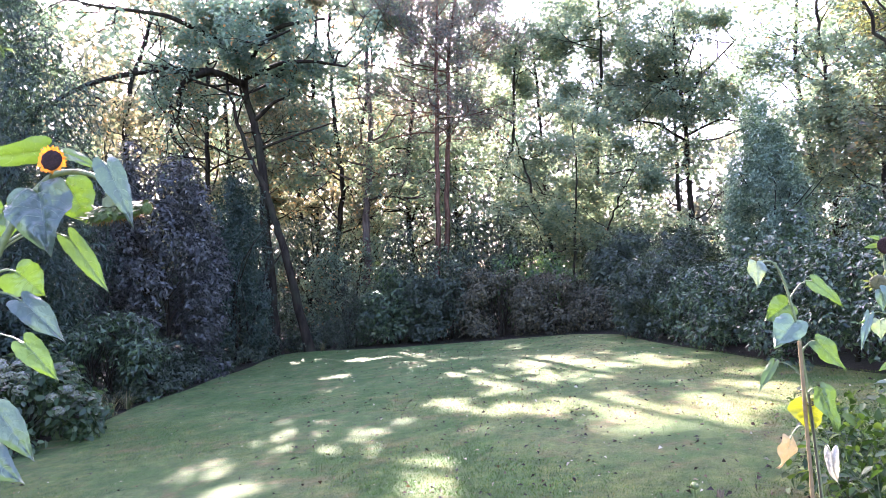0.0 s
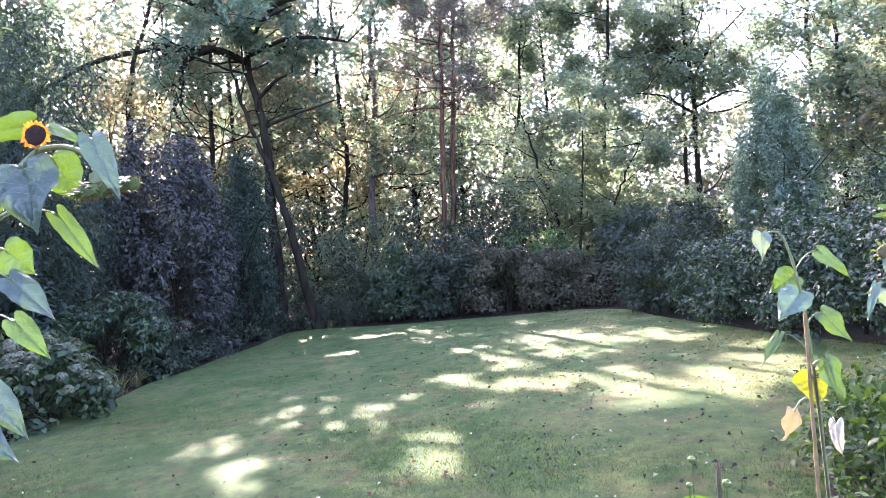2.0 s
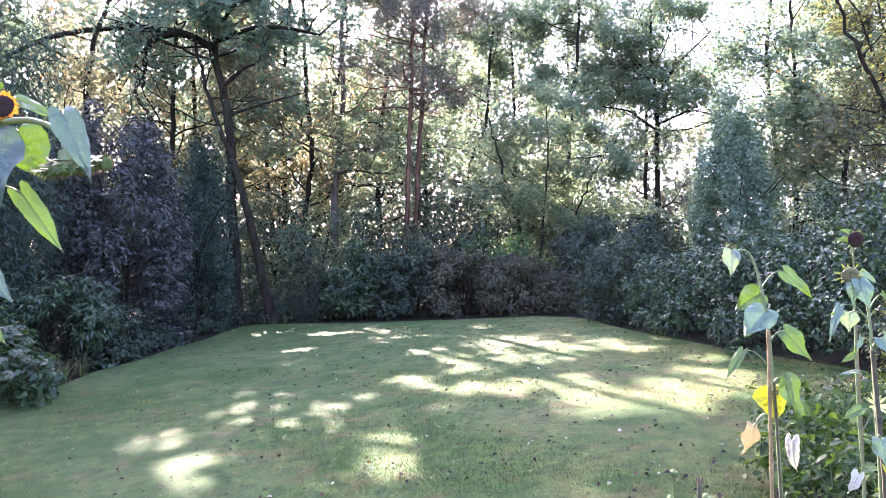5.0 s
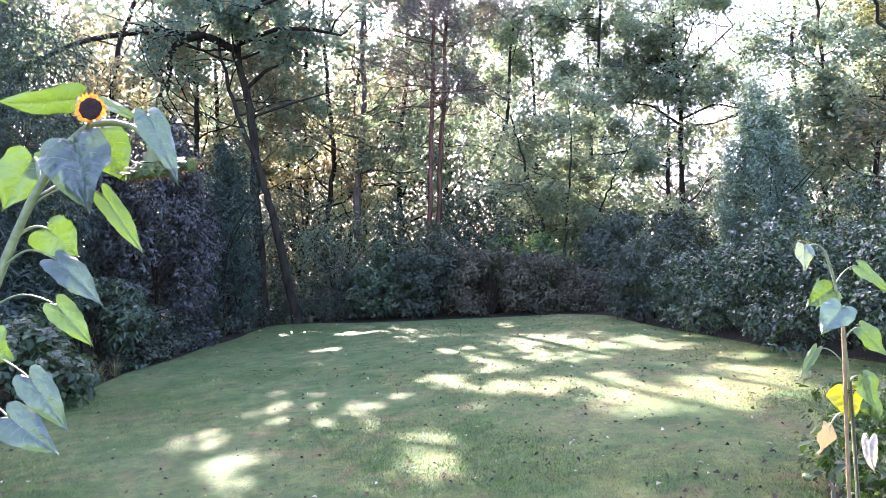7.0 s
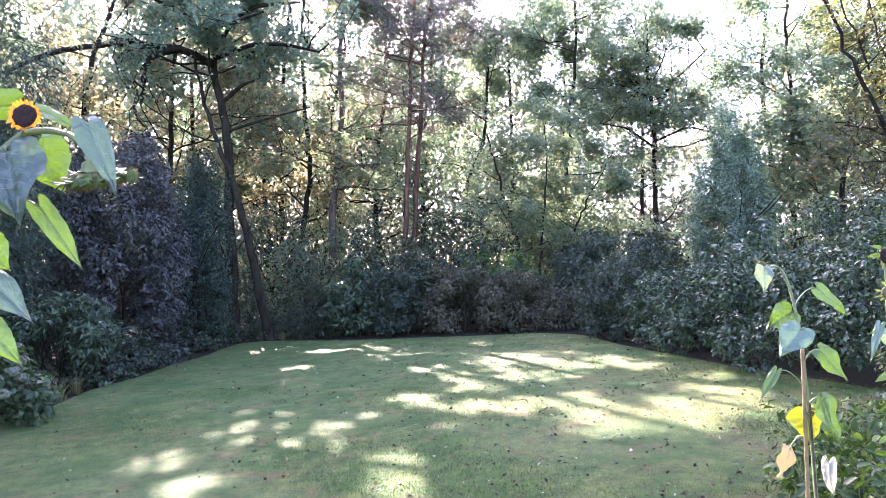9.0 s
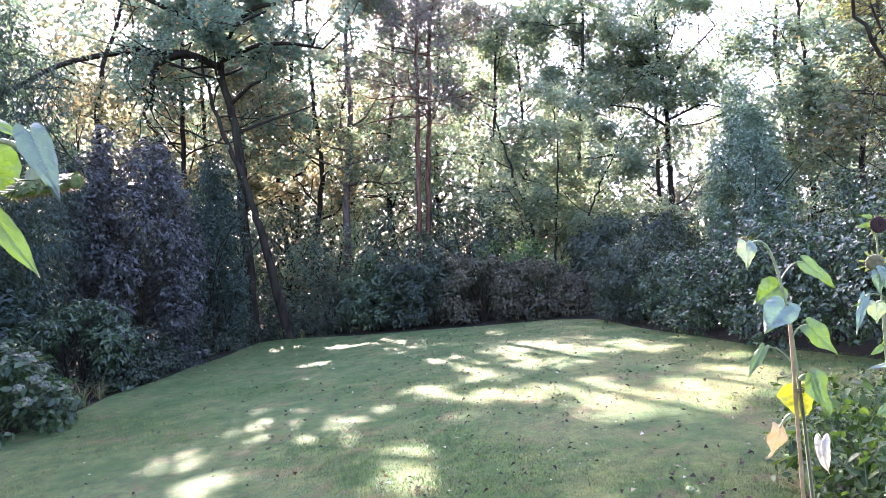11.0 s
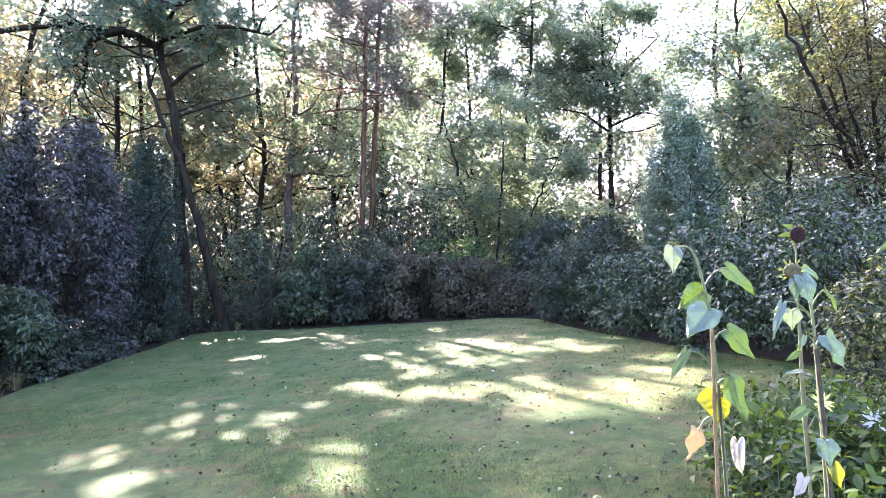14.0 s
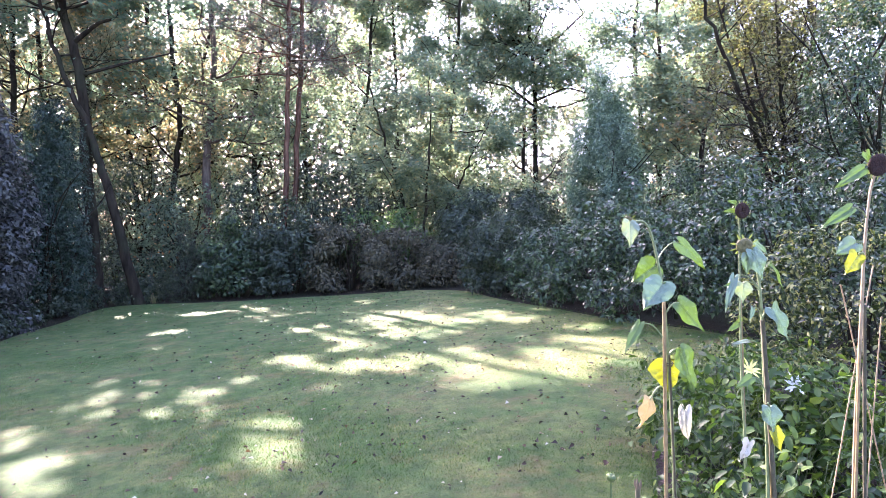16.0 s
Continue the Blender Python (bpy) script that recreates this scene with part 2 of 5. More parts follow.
def leaf_mesh(P, N, D, L, W, fold=0.18):
    """Folded, pointed leaves at P, facing N, growing along D. Two faces each."""
    S = np.cross(N, D)
    S /= np.linalg.norm(S, axis=1)[:, None] + 1e-9
    D = np.cross(S, N)
    L, W = L[:, None], W[:, None]
    mid = P + D * L * 0.42 + N * W * fold
    V = np.stack([P, mid - S * W * 0.5, P + D * L, mid + S * W * 0.5], 1)
    V[:, 2] -= np.array([0, 0, 1.0]) * L * 0.12
    n = len(P)
    b = np.arange(n)[:, None] * 4
    F = np.concatenate([b + np.array([[0, 2, 1]]), b + np.array([[0, 3, 2]])], 1).reshape(-1, 3)
    return V.reshape(-1, 3), F


def broad_leaf_mesh(P, N, D, L, W, fold=0.16):
    """Rounder leaves with a curved midrib. Six faces each."""
    S = unit(np.cross(N, D))
    D = np.cross(S, N)
    L, W = L[:, None], W[:, None]
    sag = lambda f: P + D * L * f - N * L * 0.22 * f * f
    lift = N * W * fold
    V = np.stack([P, sag(0.5), sag(1.0), sag(0.25) - S * W * 0.42 + lift, sag(0.25) + S * W * 0.42 + lift,
                  sag(0.62) - S * W * 0.45 + lift, sag(0.62) + S * W * 0.45 + lift], 1)
    b = np.arange(len(P))[:, None] * 7
    F = np.concatenate([b + np.array([t]) for t in ((0, 1, 3), (3, 1, 5), (5, 1, 2), (0, 4, 1), (4, 6, 1), (6, 2, 1))], 1).reshape(-1, 3)
    return V.reshape(-1, 3), F


def unit(v):
    return v / (np.linalg.norm(v, axis=-1, keepdims=True) + 1e-9)


def leaves(name, P, out, size, mat, parent, rng, aspect=0.55, flat=0.5, droop=0.3, cull=True, label="", broad=False, jitter=0.55):
    if cull:
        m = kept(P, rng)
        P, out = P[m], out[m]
    n = len(P)
    N = unit(out * 0.7 + np.array([0, 0, flat]) + rng.normal(0, jitter, (n, 3)))
    D = unit(rng.normal(0, 1, (n, 3)) + out * 0.6 - np.array([0, 0, droop]))
    L = size * rng.uniform(0.65, 1.3, n)
    V, F = (broad_leaf_mesh if broad else leaf_mesh)(P, N, D, L, L * aspect)
    return mesh_of(name, V, F, mat, parent, label=label)


def grow(rng, p, d, L, r, level, out, tips, wander=0.16, up=0.06, kids=5, spread=0.9, mother=-1):
    n = max(3, int(L / 0.3))
    pts = [np.array(p, float)]
    d = unit(np.array(d, float))
    for _ in range(n):
        d = unit(d + rng.normal(0, wander, 3) + np.array([0, 0, up]))
        pts.append(pts[-1] + d * L / n)
    pts = np.array(pts)
    out.append((pts, np.linspace(r, r * 0.3, n + 1), mother))
    me_ = len(out) - 1
    if level == 0:
        tips.extend(pts[n // 3:])
        return
    for c in range(kids):
        i = int(n * rng.uniform(0.3, 1.0))
        ax = unit(pts[min(i + 1, n)] - pts[max(i - 1, 0)])
        q = unit(np.cross(ax, rng.normal(0, 1, 3)))
        grow(rng, pts[i], ax * math.cos(spread) + q * math.sin(spread), L * rng.uniform(0.4, 0.62), r * 0.45, level - 1, out, tips, wander, up, kids, spread, me_)


def smooth_path(pts, n=24):
    pts = np.array(pts, float)
    t = np.linspace(0, len(pts) - 1, n)
    idx = np.arange(len(pts))
    out = np.stack([np.interp(t, idx, pts[:, k]) for k in range(3)], 1)
    for _ in range(2):
        out[1:-1] = (out[:-2] + 2 * out[1:-1] + out[2:]) / 4
    return out


def open_wood(wood, o, rng):
    """The limbs without the thin twigs that would hang in a gap of the crown, and without what grows on those."""
    stays = []
    for pts, r, mother in wood:
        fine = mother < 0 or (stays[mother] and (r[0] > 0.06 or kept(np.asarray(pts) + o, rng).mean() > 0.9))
        stays.append(fine)
    return [w for w, s in zip(wood, stays) if s]


def sprays(C, per, r, rng):
    """Leaves in flat, slightly domed sprays round the twig ends C: their places and the way they face."""
    n = len(C) * per
    big = np.repeat(r * rng.uniform(0.75, 1.6, len(C)), per)
    up = np.repeat(unit(np.array([0, 0, 0.9]) + rng.normal(0, 0.5, (len(C), 3))), per, 0)
    side = unit(np.cross(up, rng.normal(0, 1, (n, 3))))
    q = np.sqrt(rng.uniform(0, 1, n))
    P = np.repeat(C, per, 0) + side * (q * big)[:, None] + up * ((rng.normal(0, 0.2, n) - 0.35 * q * q) * big)[:, None]
    return P, unit(up + side * 0.5 * q[:, None])


def tree(label, trunks, r0, mat, bark, seed, limbs=(), crown_from=0.4, nlimb=10, limb_len=2.6, levels=2, kids=5, per=22, clump=0.3, size=0.09,
         up=0.05, lift=0.3, category="tree", group="", aspect=0.66, thin=0.0, top=0, airy=()):
    """A tree with given trunks and main limbs; smaller limbs, twigs and leaves grow on them."""
    rng = np.random.default_rng(seed)
    thing = tagged(new("tree"), label, category, group)
    x, y, z = trunks[0][0]
    thing.location = (x, y, z)
    o = np.array([x, y, z])
    tips = []
    for k, tr in enumerate(trunks):
        P = smooth_path(tr, 30) - o
        P[1:-1] += rng.normal(0, 0.02, (28, 3))
        rr = r0 * (1 if k == 0 else 0.85) * np.linspace(1, 0.28, 30) ** (0.8 if k == 0 else 1.2)
        rr[:3] *= (1.5, 1.25, 1.08)
        V, F = tubes([(P, rr)], 10)
        mesh_of("trunk", V, F, bark, thing, True)
        for c in range(nlimb):
            wood = []
            f = crown_from + (1 - crown_from) * (c + rng.uniform(0, 1)) / nlimb
            i = min(29, int(29 * f))
            a = rng.uniform(0, 2 * math.pi)
            Lc = limb_len * (1.15 - 0.6 * f) * rng.uniform(0.7, 1.2)
            grow(rng, P[i], (math.cos(a), math.sin(a), lift), Lc, rr[i] * 0.5, levels - 1, wood, tips, up=up, kids=kids)
            V, F = tubes(open_wood(wood, o, rng), 3)
            mesh_of("limb", V, F, bark, thing, True)
    for pts, r in limbs:
        P = smooth_path(pts, 20) - o
        wood = [(P, np.linspace(r, r * 0.35, 20), -1)]
        for c in range(8):
            i = rng.integers(4, 20)
            grow(rng, P[i], rng.normal(0, 1, 3) + (0, 0, 0.4), limb_len * 0.5, r * 0.28, 1, wood, tips, wander=0.3, up=up, kids=5, mother=0)
        V, F = tubes(open_wood(wood, o, rng), 5)
        mesh_of("limb", V, F, bark, thing, True)
    T = np.array(tips)
    ph = rng.uniform(0, 6, 3)
    field = np.sin(1.7 * T[:, 0] + 1.1 * T[:, 2] + ph[0]) + np.sin(1.5 * T[:, 1] - 1.3 * T[:, 2] + ph[1]) + np.sin(2.1 * T[:, 2] + 0.9 * T[:, 0] + ph[2])
    T = T[field + rng.normal(0, 0.35, len(T)) > 3 * thin - 2.2]
    P, face = sprays(T[rng.uniform(0, 1, len(T)) < 0.55], int(per / 0.55), clump, rng)
    ok = P[:, 2] + o[2] > gz(P[:, 0] + o[0]) + 0.3
    P, face = P[ok], face[ok]
    # Added foliage round the trunk top; on taller trees unseen, to shade the lawn.
    if top:
        c = np.array(trunks[0][-1]) - o - (0, 0, 0.3)
        C = c + unit(rng.normal(0, 1, (top, 3))) * rng.uniform(0.2, 1, (top, 1)) * (2.9, 2.9, 1.9)
        more, face_more = sprays(np.repeat(C, 3, 0) + rng.normal(0, 0.45, (top * 3, 3)) * (1, 1, 0.7), 32, 0.34, rng)
        P, face = np.concatenate([P, more]), np.concatenate([face, face_more])
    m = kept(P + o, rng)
    for x0, x1, z0, z1, share in airy:
        Q = P + o
        m &= ~((Q[:, 0] > x0) & (Q[:, 0] < x1) & (Q[:, 2] > z0) & (Q[:, 2] < z1) & (rng.uniform(0, 1, len(P)) < share))
    P, face = P[m], face[m]
    leaves("crown", P, face, size, mat, thing, rng, aspect, cull=False, jitter=0.4)
    return thing


def shrub(kind, label, x, y, rx, ry, h, mat, seed, n=6000, size=0.08, lumps=9, shape="round", category="shrub", aspect=0.5, droop=0.3, flat=0.4, group="", depth=0.14, stem_mat=None, broad=False, lobe=1.0, tuft=7, reach=0.75):
    """A dense bush down to the ground: leaves in lobes round a few stems."""
    rng = np.random.default_rng(seed)
    z0 = float(gz(x))
    thing = tagged(new(kind), label, category, group)
    thing.location = (x, y, z0)
    o = np.array([x, y, z0])
    C, R = [], []
    for k in range(lumps):
        f = (k + 0.5) / lumps
        zc = h * (0.12 + 0.74 * f)
        if shape == "cone":
            w = 1 - 0.92 * f
            rad, spread = 0.62 * w + 0.1, 0.38 * w
        elif shape == "column":
            w = 1 - max(0, f - 0.55) * 1.7
            rad, spread = 0.55 * w + 0.08, 0.42 * w
        else:
            w = math.sqrt(max(0.05, 1 - (max(0.0, f - 0.35) / 0.75) ** 2))
            rad, spread = 0.5 * w + 0.08, 0.55 * w
        for j in range(3 if shape != "cone" else 2):
            a = rng.uniform(0, 2 * math.pi)
            q = spread + (1 - lobe) * rad * rng.uniform(0.6, 1.1)
            C.append((rx * q * math.cos(a), ry * q * math.sin(a), zc + rng.normal(0, 0.05 * h)))
            R.append((rx * rad * lobe, ry * rad * lobe, max(0.16 * h, min(rx, h) * 0.32) * (0.8 if shape == "round" else 1.0) * (0.35 + 0.65 * lobe)))
    C, R = np.array(C), np.array(R) * rng.uniform(0.8, 1.15, (len(C), 1))
    area = R[:, 0] * R[:, 2] + R[:, 1] * R[:, 2] + R[:, 0] * R[:, 1]
    n //= tuft
    which = rng.choice(len(C), n, p=area / area.sum())
    u = unit(rng.normal(0, 1, (n, 3)))
    ph = rng.uniform(0, 6, 3)
    wob = 1 + 0.10 * np.sin(u[:, 0] * 7 + ph[0] + which) + 0.10 * np.sin(u[:, 1] * 8 + ph[1]) * np.cos(u[:, 2] * 6 + ph[2])
    rad = wob * (1 - np.abs(rng.normal(0, depth, n)))
    P = C[which] + u * R[which] * rad[:, None]
    # leave out what lies deep inside another lobe
    deep = np.zeros(n, bool)
    for c, r in zip(C, R):
        deep |= (((P - c) / (r * 0.72)) ** 2).sum(1) < 1
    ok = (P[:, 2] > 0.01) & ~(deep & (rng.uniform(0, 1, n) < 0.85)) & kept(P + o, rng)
    P, u = np.repeat(P[ok], tuft, 0), np.repeat(u[ok], tuft, 0)
    spread_ = rng.normal(0, 1, P.shape)
    grain = {"cone": (0.5, 0.5, -0.7), "column": (0.3, 0.3, -droop - 0.3 if droop > 0.5 else 0.7)}.get(shape, (0.4, 0.4, 0.2))
    along = unit(u * (grain[0], grain[1], 0) + np.array([0, 0, grain[2]]))
    P = P + spread_ * size * reach * 0.6 + along * (rng.uniform(-1, 1, (len(P), 1)) * size * reach)
    u = unit(u + spread_ * 0.35)
    P[:, 2] = np.maximum(P[:, 2], 0.01)
    leaves("foliage", P, u, size, mat, thing, rng, aspect, flat, droop, cull=False, broad=broad, jitter=0.35)
    for k in range(5):
        wood = []
        a = rng.uniform(0, 2 * math.pi)
        grow(rng, (0.12 * rx * math.cos(a), 0.12 * ry * math.sin(a), -0.05), (rx * 0.25 * math.cos(a), ry * 0.25 * math.sin(a), h * 0.8), h * (0.6 if shape == "round" else 0.5), 0.02 + 0.006 * h, 1, wood, [], kids=4, wander=0.08, spread=0.6)
        V, F = tubes(wood, 5)
        mesh_of("stem", V, F, stem_mat or BARK, thing, True)
    return thing


# ---------------------------------------------------------------- ground and lawn
def ground_material():
    m, t, b = nodes("shade_darkened_soil")
    n1, n2 = tex(t, 14, 8, 0.7), tex(t, 0.6, 4)
    # Soil colours darkened to stand for the shadow at the shrubs' feet.
    col = ramp(t, n1.outputs["Fac"], [(0.3, (0.009, 0.0075, 0.004)), (0.5, (0.021, 0.016, 0.008)), (0.7, (0.05, 0.036, 0.017))])
    col = mix(t, ramp(t, n2.outputs["Fac"], [(0.45, (0, 0, 0)), (0.65, (0.7, 0.7, 0.7))]), col, (0.016, 0.025, 0.009))
    t.links.new(col, b.inputs["Base Color"])
    b.inputs["Roughness"].default_value = 0.95
    b.inputs["Specular IOR Level"].default_value = 0.2
    bump(t, b, n1.outputs["Fac"], 1.0, 0.03)
    return m


def lawn_material():
    m, t, b = nodes("mown_grass")
    fine, mid, big = tex(t, 160, 6, 0.75), tex(t, 5, 5, 0.65), tex(t, 0.7, 4)
    col = ramp(t, fine.outputs["Fac"], [(0.25, (0.028, 0.062, 0.014)), (0.5, (0.066, 0.122, 0.028)), (0.75, (0.145, 0.185, 0.048))])
    col = mix(t, ramp(t, mid.outputs["Fac"], [(0.45, (0, 0, 0)), (0.75, (0.7, 0.7, 0.7))]), col, (0.18, 0.175, 0.045))
    col = mix(t, ramp(t, big.outputs["Fac"], [(0.4, (0, 0, 0)), (0.65, (0.6, 0.6, 0.6))]), col, (0.05, 0.112, 0.024))
    # Yellower towards +x: drier grass, and the warmth of sunlit turf painted in.
    pos = t.nodes.new("ShaderNodeTexCoord")
    xyz = t.nodes.new("ShaderNodeSeparateXYZ")
    t.links.new(pos.outputs["Object"], xyz.inputs[0])
    dry = t.nodes.new("ShaderNodeMath")
    dry.operation = 'MULTIPLY_ADD'
    dry.inputs[1].default_value = 9.0
    t.links.new(tex(t, 0.9, 6, 0.7).outputs["Fac"], dry.inputs[0])
    t.links.new(xyz.outputs["X"], dry.inputs[2])
    far = t.nodes.new("ShaderNodeMath")
    far.operation = 'MULTIPLY_ADD'
    far.inputs[1].default_value = 0.1
    t.links.new(dry.outputs[0], far.inputs[0])
    far.inputs[2].default_value = -0.02
    col = mix(t, ramp(t, far.outputs[0], [(0.42, (0, 0, 0)), (0.85, (0.42, 0.42, 0.42))]), col, (0.21, 0.19, 0.055))
    tufts = tex(t, 26, 5, 0.7)
    col = mix(t, 0.8, col, ramp(t, tufts.outputs["Fac"], [(0.32, (0.66, 0.68, 0.68)), (0.68, (1.5, 1.45, 1.4))]), 'MULTIPLY')
    col = sward_patches(t, col)
    t.links.new(col, b.inputs["Base Color"])
    b.inputs["Roughness"].default_value = 0.85
    b.inputs["Specular IOR Level"].default_value = 0.35
    bump(t, b, fine.outputs["Fac"], 1.0, 0.02)
    return m


GRASS_BLADE = leaf_material("grass_blade", [(0.0, (0.034, 0.084, 0.013)), (0.6, (0.07, 0.142, 0.026)), (0.88, (0.14, 0.185, 0.042)), (1.0, (0.32, 0.27, 0.11))], (1.2, 1.3, 0.7), 0.38, 0.6, 18.0, sward=True)
FALLEN = leaf_material("fallen_leaf", [(0.0, (0.012, 0.011, 0.008)), (0.5, (0.03, 0.023, 0.014)), (0.74, (0.085, 0.05, 0.026)), (0.88, (0.2, 0.15, 0.07)), (0.95, (0.5, 0.48, 0.36))], (1.2, 1.0, 0.6), 0.15, 0.6)

axis = np.concatenate([-np.geomspace(900, 14, 14), np.linspace(-12, 12, 25), np.geomspace(14, 900, 14)])
gx, gy = np.meshgrid(axis, axis + 8.0)
n_ax = len(axis)
i, j = np.meshgrid(np.arange(n_ax - 1), np.arange(n_ax - 1), indexing="ij")
quad = np.stack([i * n_ax + j, i * n_ax + j + 1, (i + 1) * n_ax + j + 1, (i + 1) * n_ax + j], -1).reshape(-1, 4)
tagged(mesh_of("ground", np.stack([gx.ravel(), gy.ravel(), gz(gx.ravel()) - 0.02], 1), quad, ground_material(), smooth=True),
       "bare woodland soil with leaf litter, darkened like shade", "ground", kind="structure")


def lawn_left(y):
    return -4.72 - 0.25 * np.sin((y - 5) * 0.42) + 0.05 * np.sin(y * 2.3)


def lawn_right(y):
    return np.interp(y, [-4, 4, 6, 8, 10, 13, 15], [6.4, 5.4, 4.9, 4.4, 4.0, 3.65, 3.4]) + 0.05 * np.sin(y * 2.1)


def lawn_back(u):
    return 17.2 - 3.6 * u + 0.15 * np.sin(u * 9) - 0.9 * np.clip((u - 0.9) / 0.1, 0, 1) ** 2 - 0.5 * np.clip((0.08 - u) / 0.08, 0, 1) ** 2


nu, nv = 90, 150
u, v = np.meshgrid(np.linspace(0, 1, nu), np.linspace(0, 1, nv))
ly = -4 + v * (lawn_back(u) + 4)
lx = lawn_left(ly) + (lawn_right(ly) - lawn_left(ly)) * u
lz = gz(lx.ravel()).reshape(lx.shape) + 0.02 + 0.012 * np.sin(lx * 1.7 + ly) * np.cos(ly * 1.3)
rim = (u < 1e-6) | (u > 1 - 1e-6) | (v > 1 - 1e-6) | (v < 1e-6)
lz = np.where(rim, lz - 0.06, lz)
i, j = np.meshgrid(np.arange(nv - 1), np.arange(nu - 1), indexing="ij")
quad = np.stack([i * nu + j, i * nu + j + 1, (i + 1) * nu + j + 1, (i + 1) * nu + j], -1).reshape(-1, 4)
tagged(mesh_of("lawn", np.stack([lx.ravel(), ly.ravel(), lz.ravel()], 1), quad, lawn_material(), smooth=True),
       "mown green lawn, worn pale in places, tinted sun-warm to one side", "lawn", kind="structure")


def grass(name, label, n, y0, y1, h, w, seed, mat, power):
    rng = np.random.default_rng(seed)
    y = y0 + (y1 - y0) * rng.uniform(0, 1, n) ** power
    x = rng.uniform(-1, 1, n) * (y * 0.85 + 0.4)
    ok = (x > lawn_left(y) + 0.03) & (x < lawn_right(y) - 0.03) & (y < lawn_back((x + 4.7) / 8.3) - 0.05)
    x, y = x[ok], y[ok]
    n = len(x)
    P = np.stack([x, y, gz(x) + 0.015], 1)
    a = rng.uniform(0, 2 * math.pi, n)
    side = np.stack([np.cos(a), np.sin(a), 0 * a], 1) * (w * rng.uniform(0.6, 1.3, n))[:, None]
    lean = rng.normal(0, 0.55, (n, 3))
    tip = unit(lean * (1, 1, 0) + (0, 0, 1)) * (h * rng.uniform(0.5, 1.3, n))[:, None]
    V = np.stack([P - side, P + side, P + tip], 1).reshape(-1, 3)
    return tagged(mesh_of(name, V, np.arange(3 * n).reshape(-1, 3), mat), label, "grass", kind="stuff")


grass("grass", "short green mown grass blades", 250000, 2.6, 9.5, 0.022, 0.0022, 5, GRASS_BLADE, 1.7)


def fallen_leaves(n, seed):
    rng = np.random.default_rng(seed)
    y = rng.uniform(3.2, 17, n)
    x = np.where(rng.uniform(0, 1, n) < 0.7, rng.normal(1.4, 1.6, n), rng.uniform(-4.6, 4.8, n))
    ok = (x > lawn_left(y)) & (x < lawn_right(y)) & (y < lawn_back((x + 4.7) / 8.3))
    x, y = x[ok], y[ok]
    n = len(x)
    P = np.stack([x, y, gz(x) + 0.035 + rng.uniform(0, 0.012, n)], 1)
    N = unit(rng.normal(0, 0.45, (n, 3)) + (0, 0, 1))
    D = unit(rng.normal(0, 1, (n, 3)) * (1, 1, 0.2))
    L = 0.009 + 0.042 * rng.uniform(0, 1, n) ** 3.5
    V, F = leaf_mesh(P, N, D, L, L * rng.uniform(0.35, 0.75, n), 0.4)
    return tagged(mesh_of("fallen_leaves", V, F, FALLEN), "scattered dry brown and pale leaves on the grass", "leaves", kind="stuff")


fallen_leaves(10500, 8)

# ---------------------------------------------------------------- trees beyond the lawn

tree("old oak with a crooked dark trunk and long low limbs", [
    [(-4.66, 17.6, -0.6), (-4.72, 17.55, 0.49), (-4.82, 17.55, 2.0), (-4.91, 17.55, 3.43), (-4.99, 17.55, 4.85), (-5.13, 17.55, 5.95), (-5.42, 17.55, 6.68), (-5.44, 17.55, 7.3), (-5.56, 17.6, 8.3), (-5.4, 17.8, 10.0)],
    [(-3.62, 17.4, -0.6), (-3.85, 17.35, 0.27), (-4.17, 17.35, 1.81), (-4.43, 17.35, 2.76), (-4.61, 17.35, 3.33), (-4.78, 17.4, 3.84), (-4.85, 17.35, 4.24), (-5.29, 17.25, 5.07), (-5.57, 17.2, 6.21), (-5.79, 17.2, 6.86), (-5.85, 17.2, 7.6)]],
    0.165, OAK, BARK, 11,
    limbs=[([(-5.42, 17.5, 7.2), (-6.21, 17.2, 7.58), (-6.81, 17.1, 7.49), (-7.41, 17.0, 7.61), (-8.91, 17.0, 7.4), (-9.8, 17.0, 7.15), (-10.4, 17.0, 6.8), (-11.6, 17.0, 6.2)], 0.12),
           ([(-6.2, 17.2, 7.55), (-6.89, 17.0, 7.28), (-7.11, 16.9, 6.77), (-7.01, 16.9, 6.39), (-7.11, 16.9, 5.9)], 0.11),
           ([(-4.95, 17.5, 5.4), (-3.94, 17.2, 5.66), (-3.26, 17.1, 5.84), (-2.72, 17.0, 5.97)], 0.045),
           ([(-5.15, 17.5, 6.2), (-4.55, 17.2, 6.6), (-4.09, 17.1, 6.73)], 0.07),
           ([(-5.6, 17.6, 8.2), (-4.2, 16.8, 8.6), (-2.9, 16.2, 8.5)], 0.09),
           ([(-5.5, 17.6, 7.4), (-4.2, 16.6, 7.5), (-3.2, 16.0, 7.3), (-2.3, 15.6, 7.0)], 0.08),
           ([(-5.5, 17.6, 7.6), (-4.6, 16.2, 7.9), (-3.6, 15.2, 7.8)], 0.07),
           ([(-5.6, 17.6, 8.2), (-7.2, 16.6, 8.9), (-9.2, 16.0, 9.0)], 0.09)],
    crown_from=0.66, nlimb=10, limb_len=3.6, levels=3, kids=4, per=27, clump=0.27, size=0.12, thin=0.45, airy=[(-13, -5.3, 0, 7.5, 0.6), (-13, -6.8, 7.5, 14, 0.45), (-5.3, -2, 0, 5.6, 0.8), (-6.4, -4.5, 0, 7.1, 0.85)])

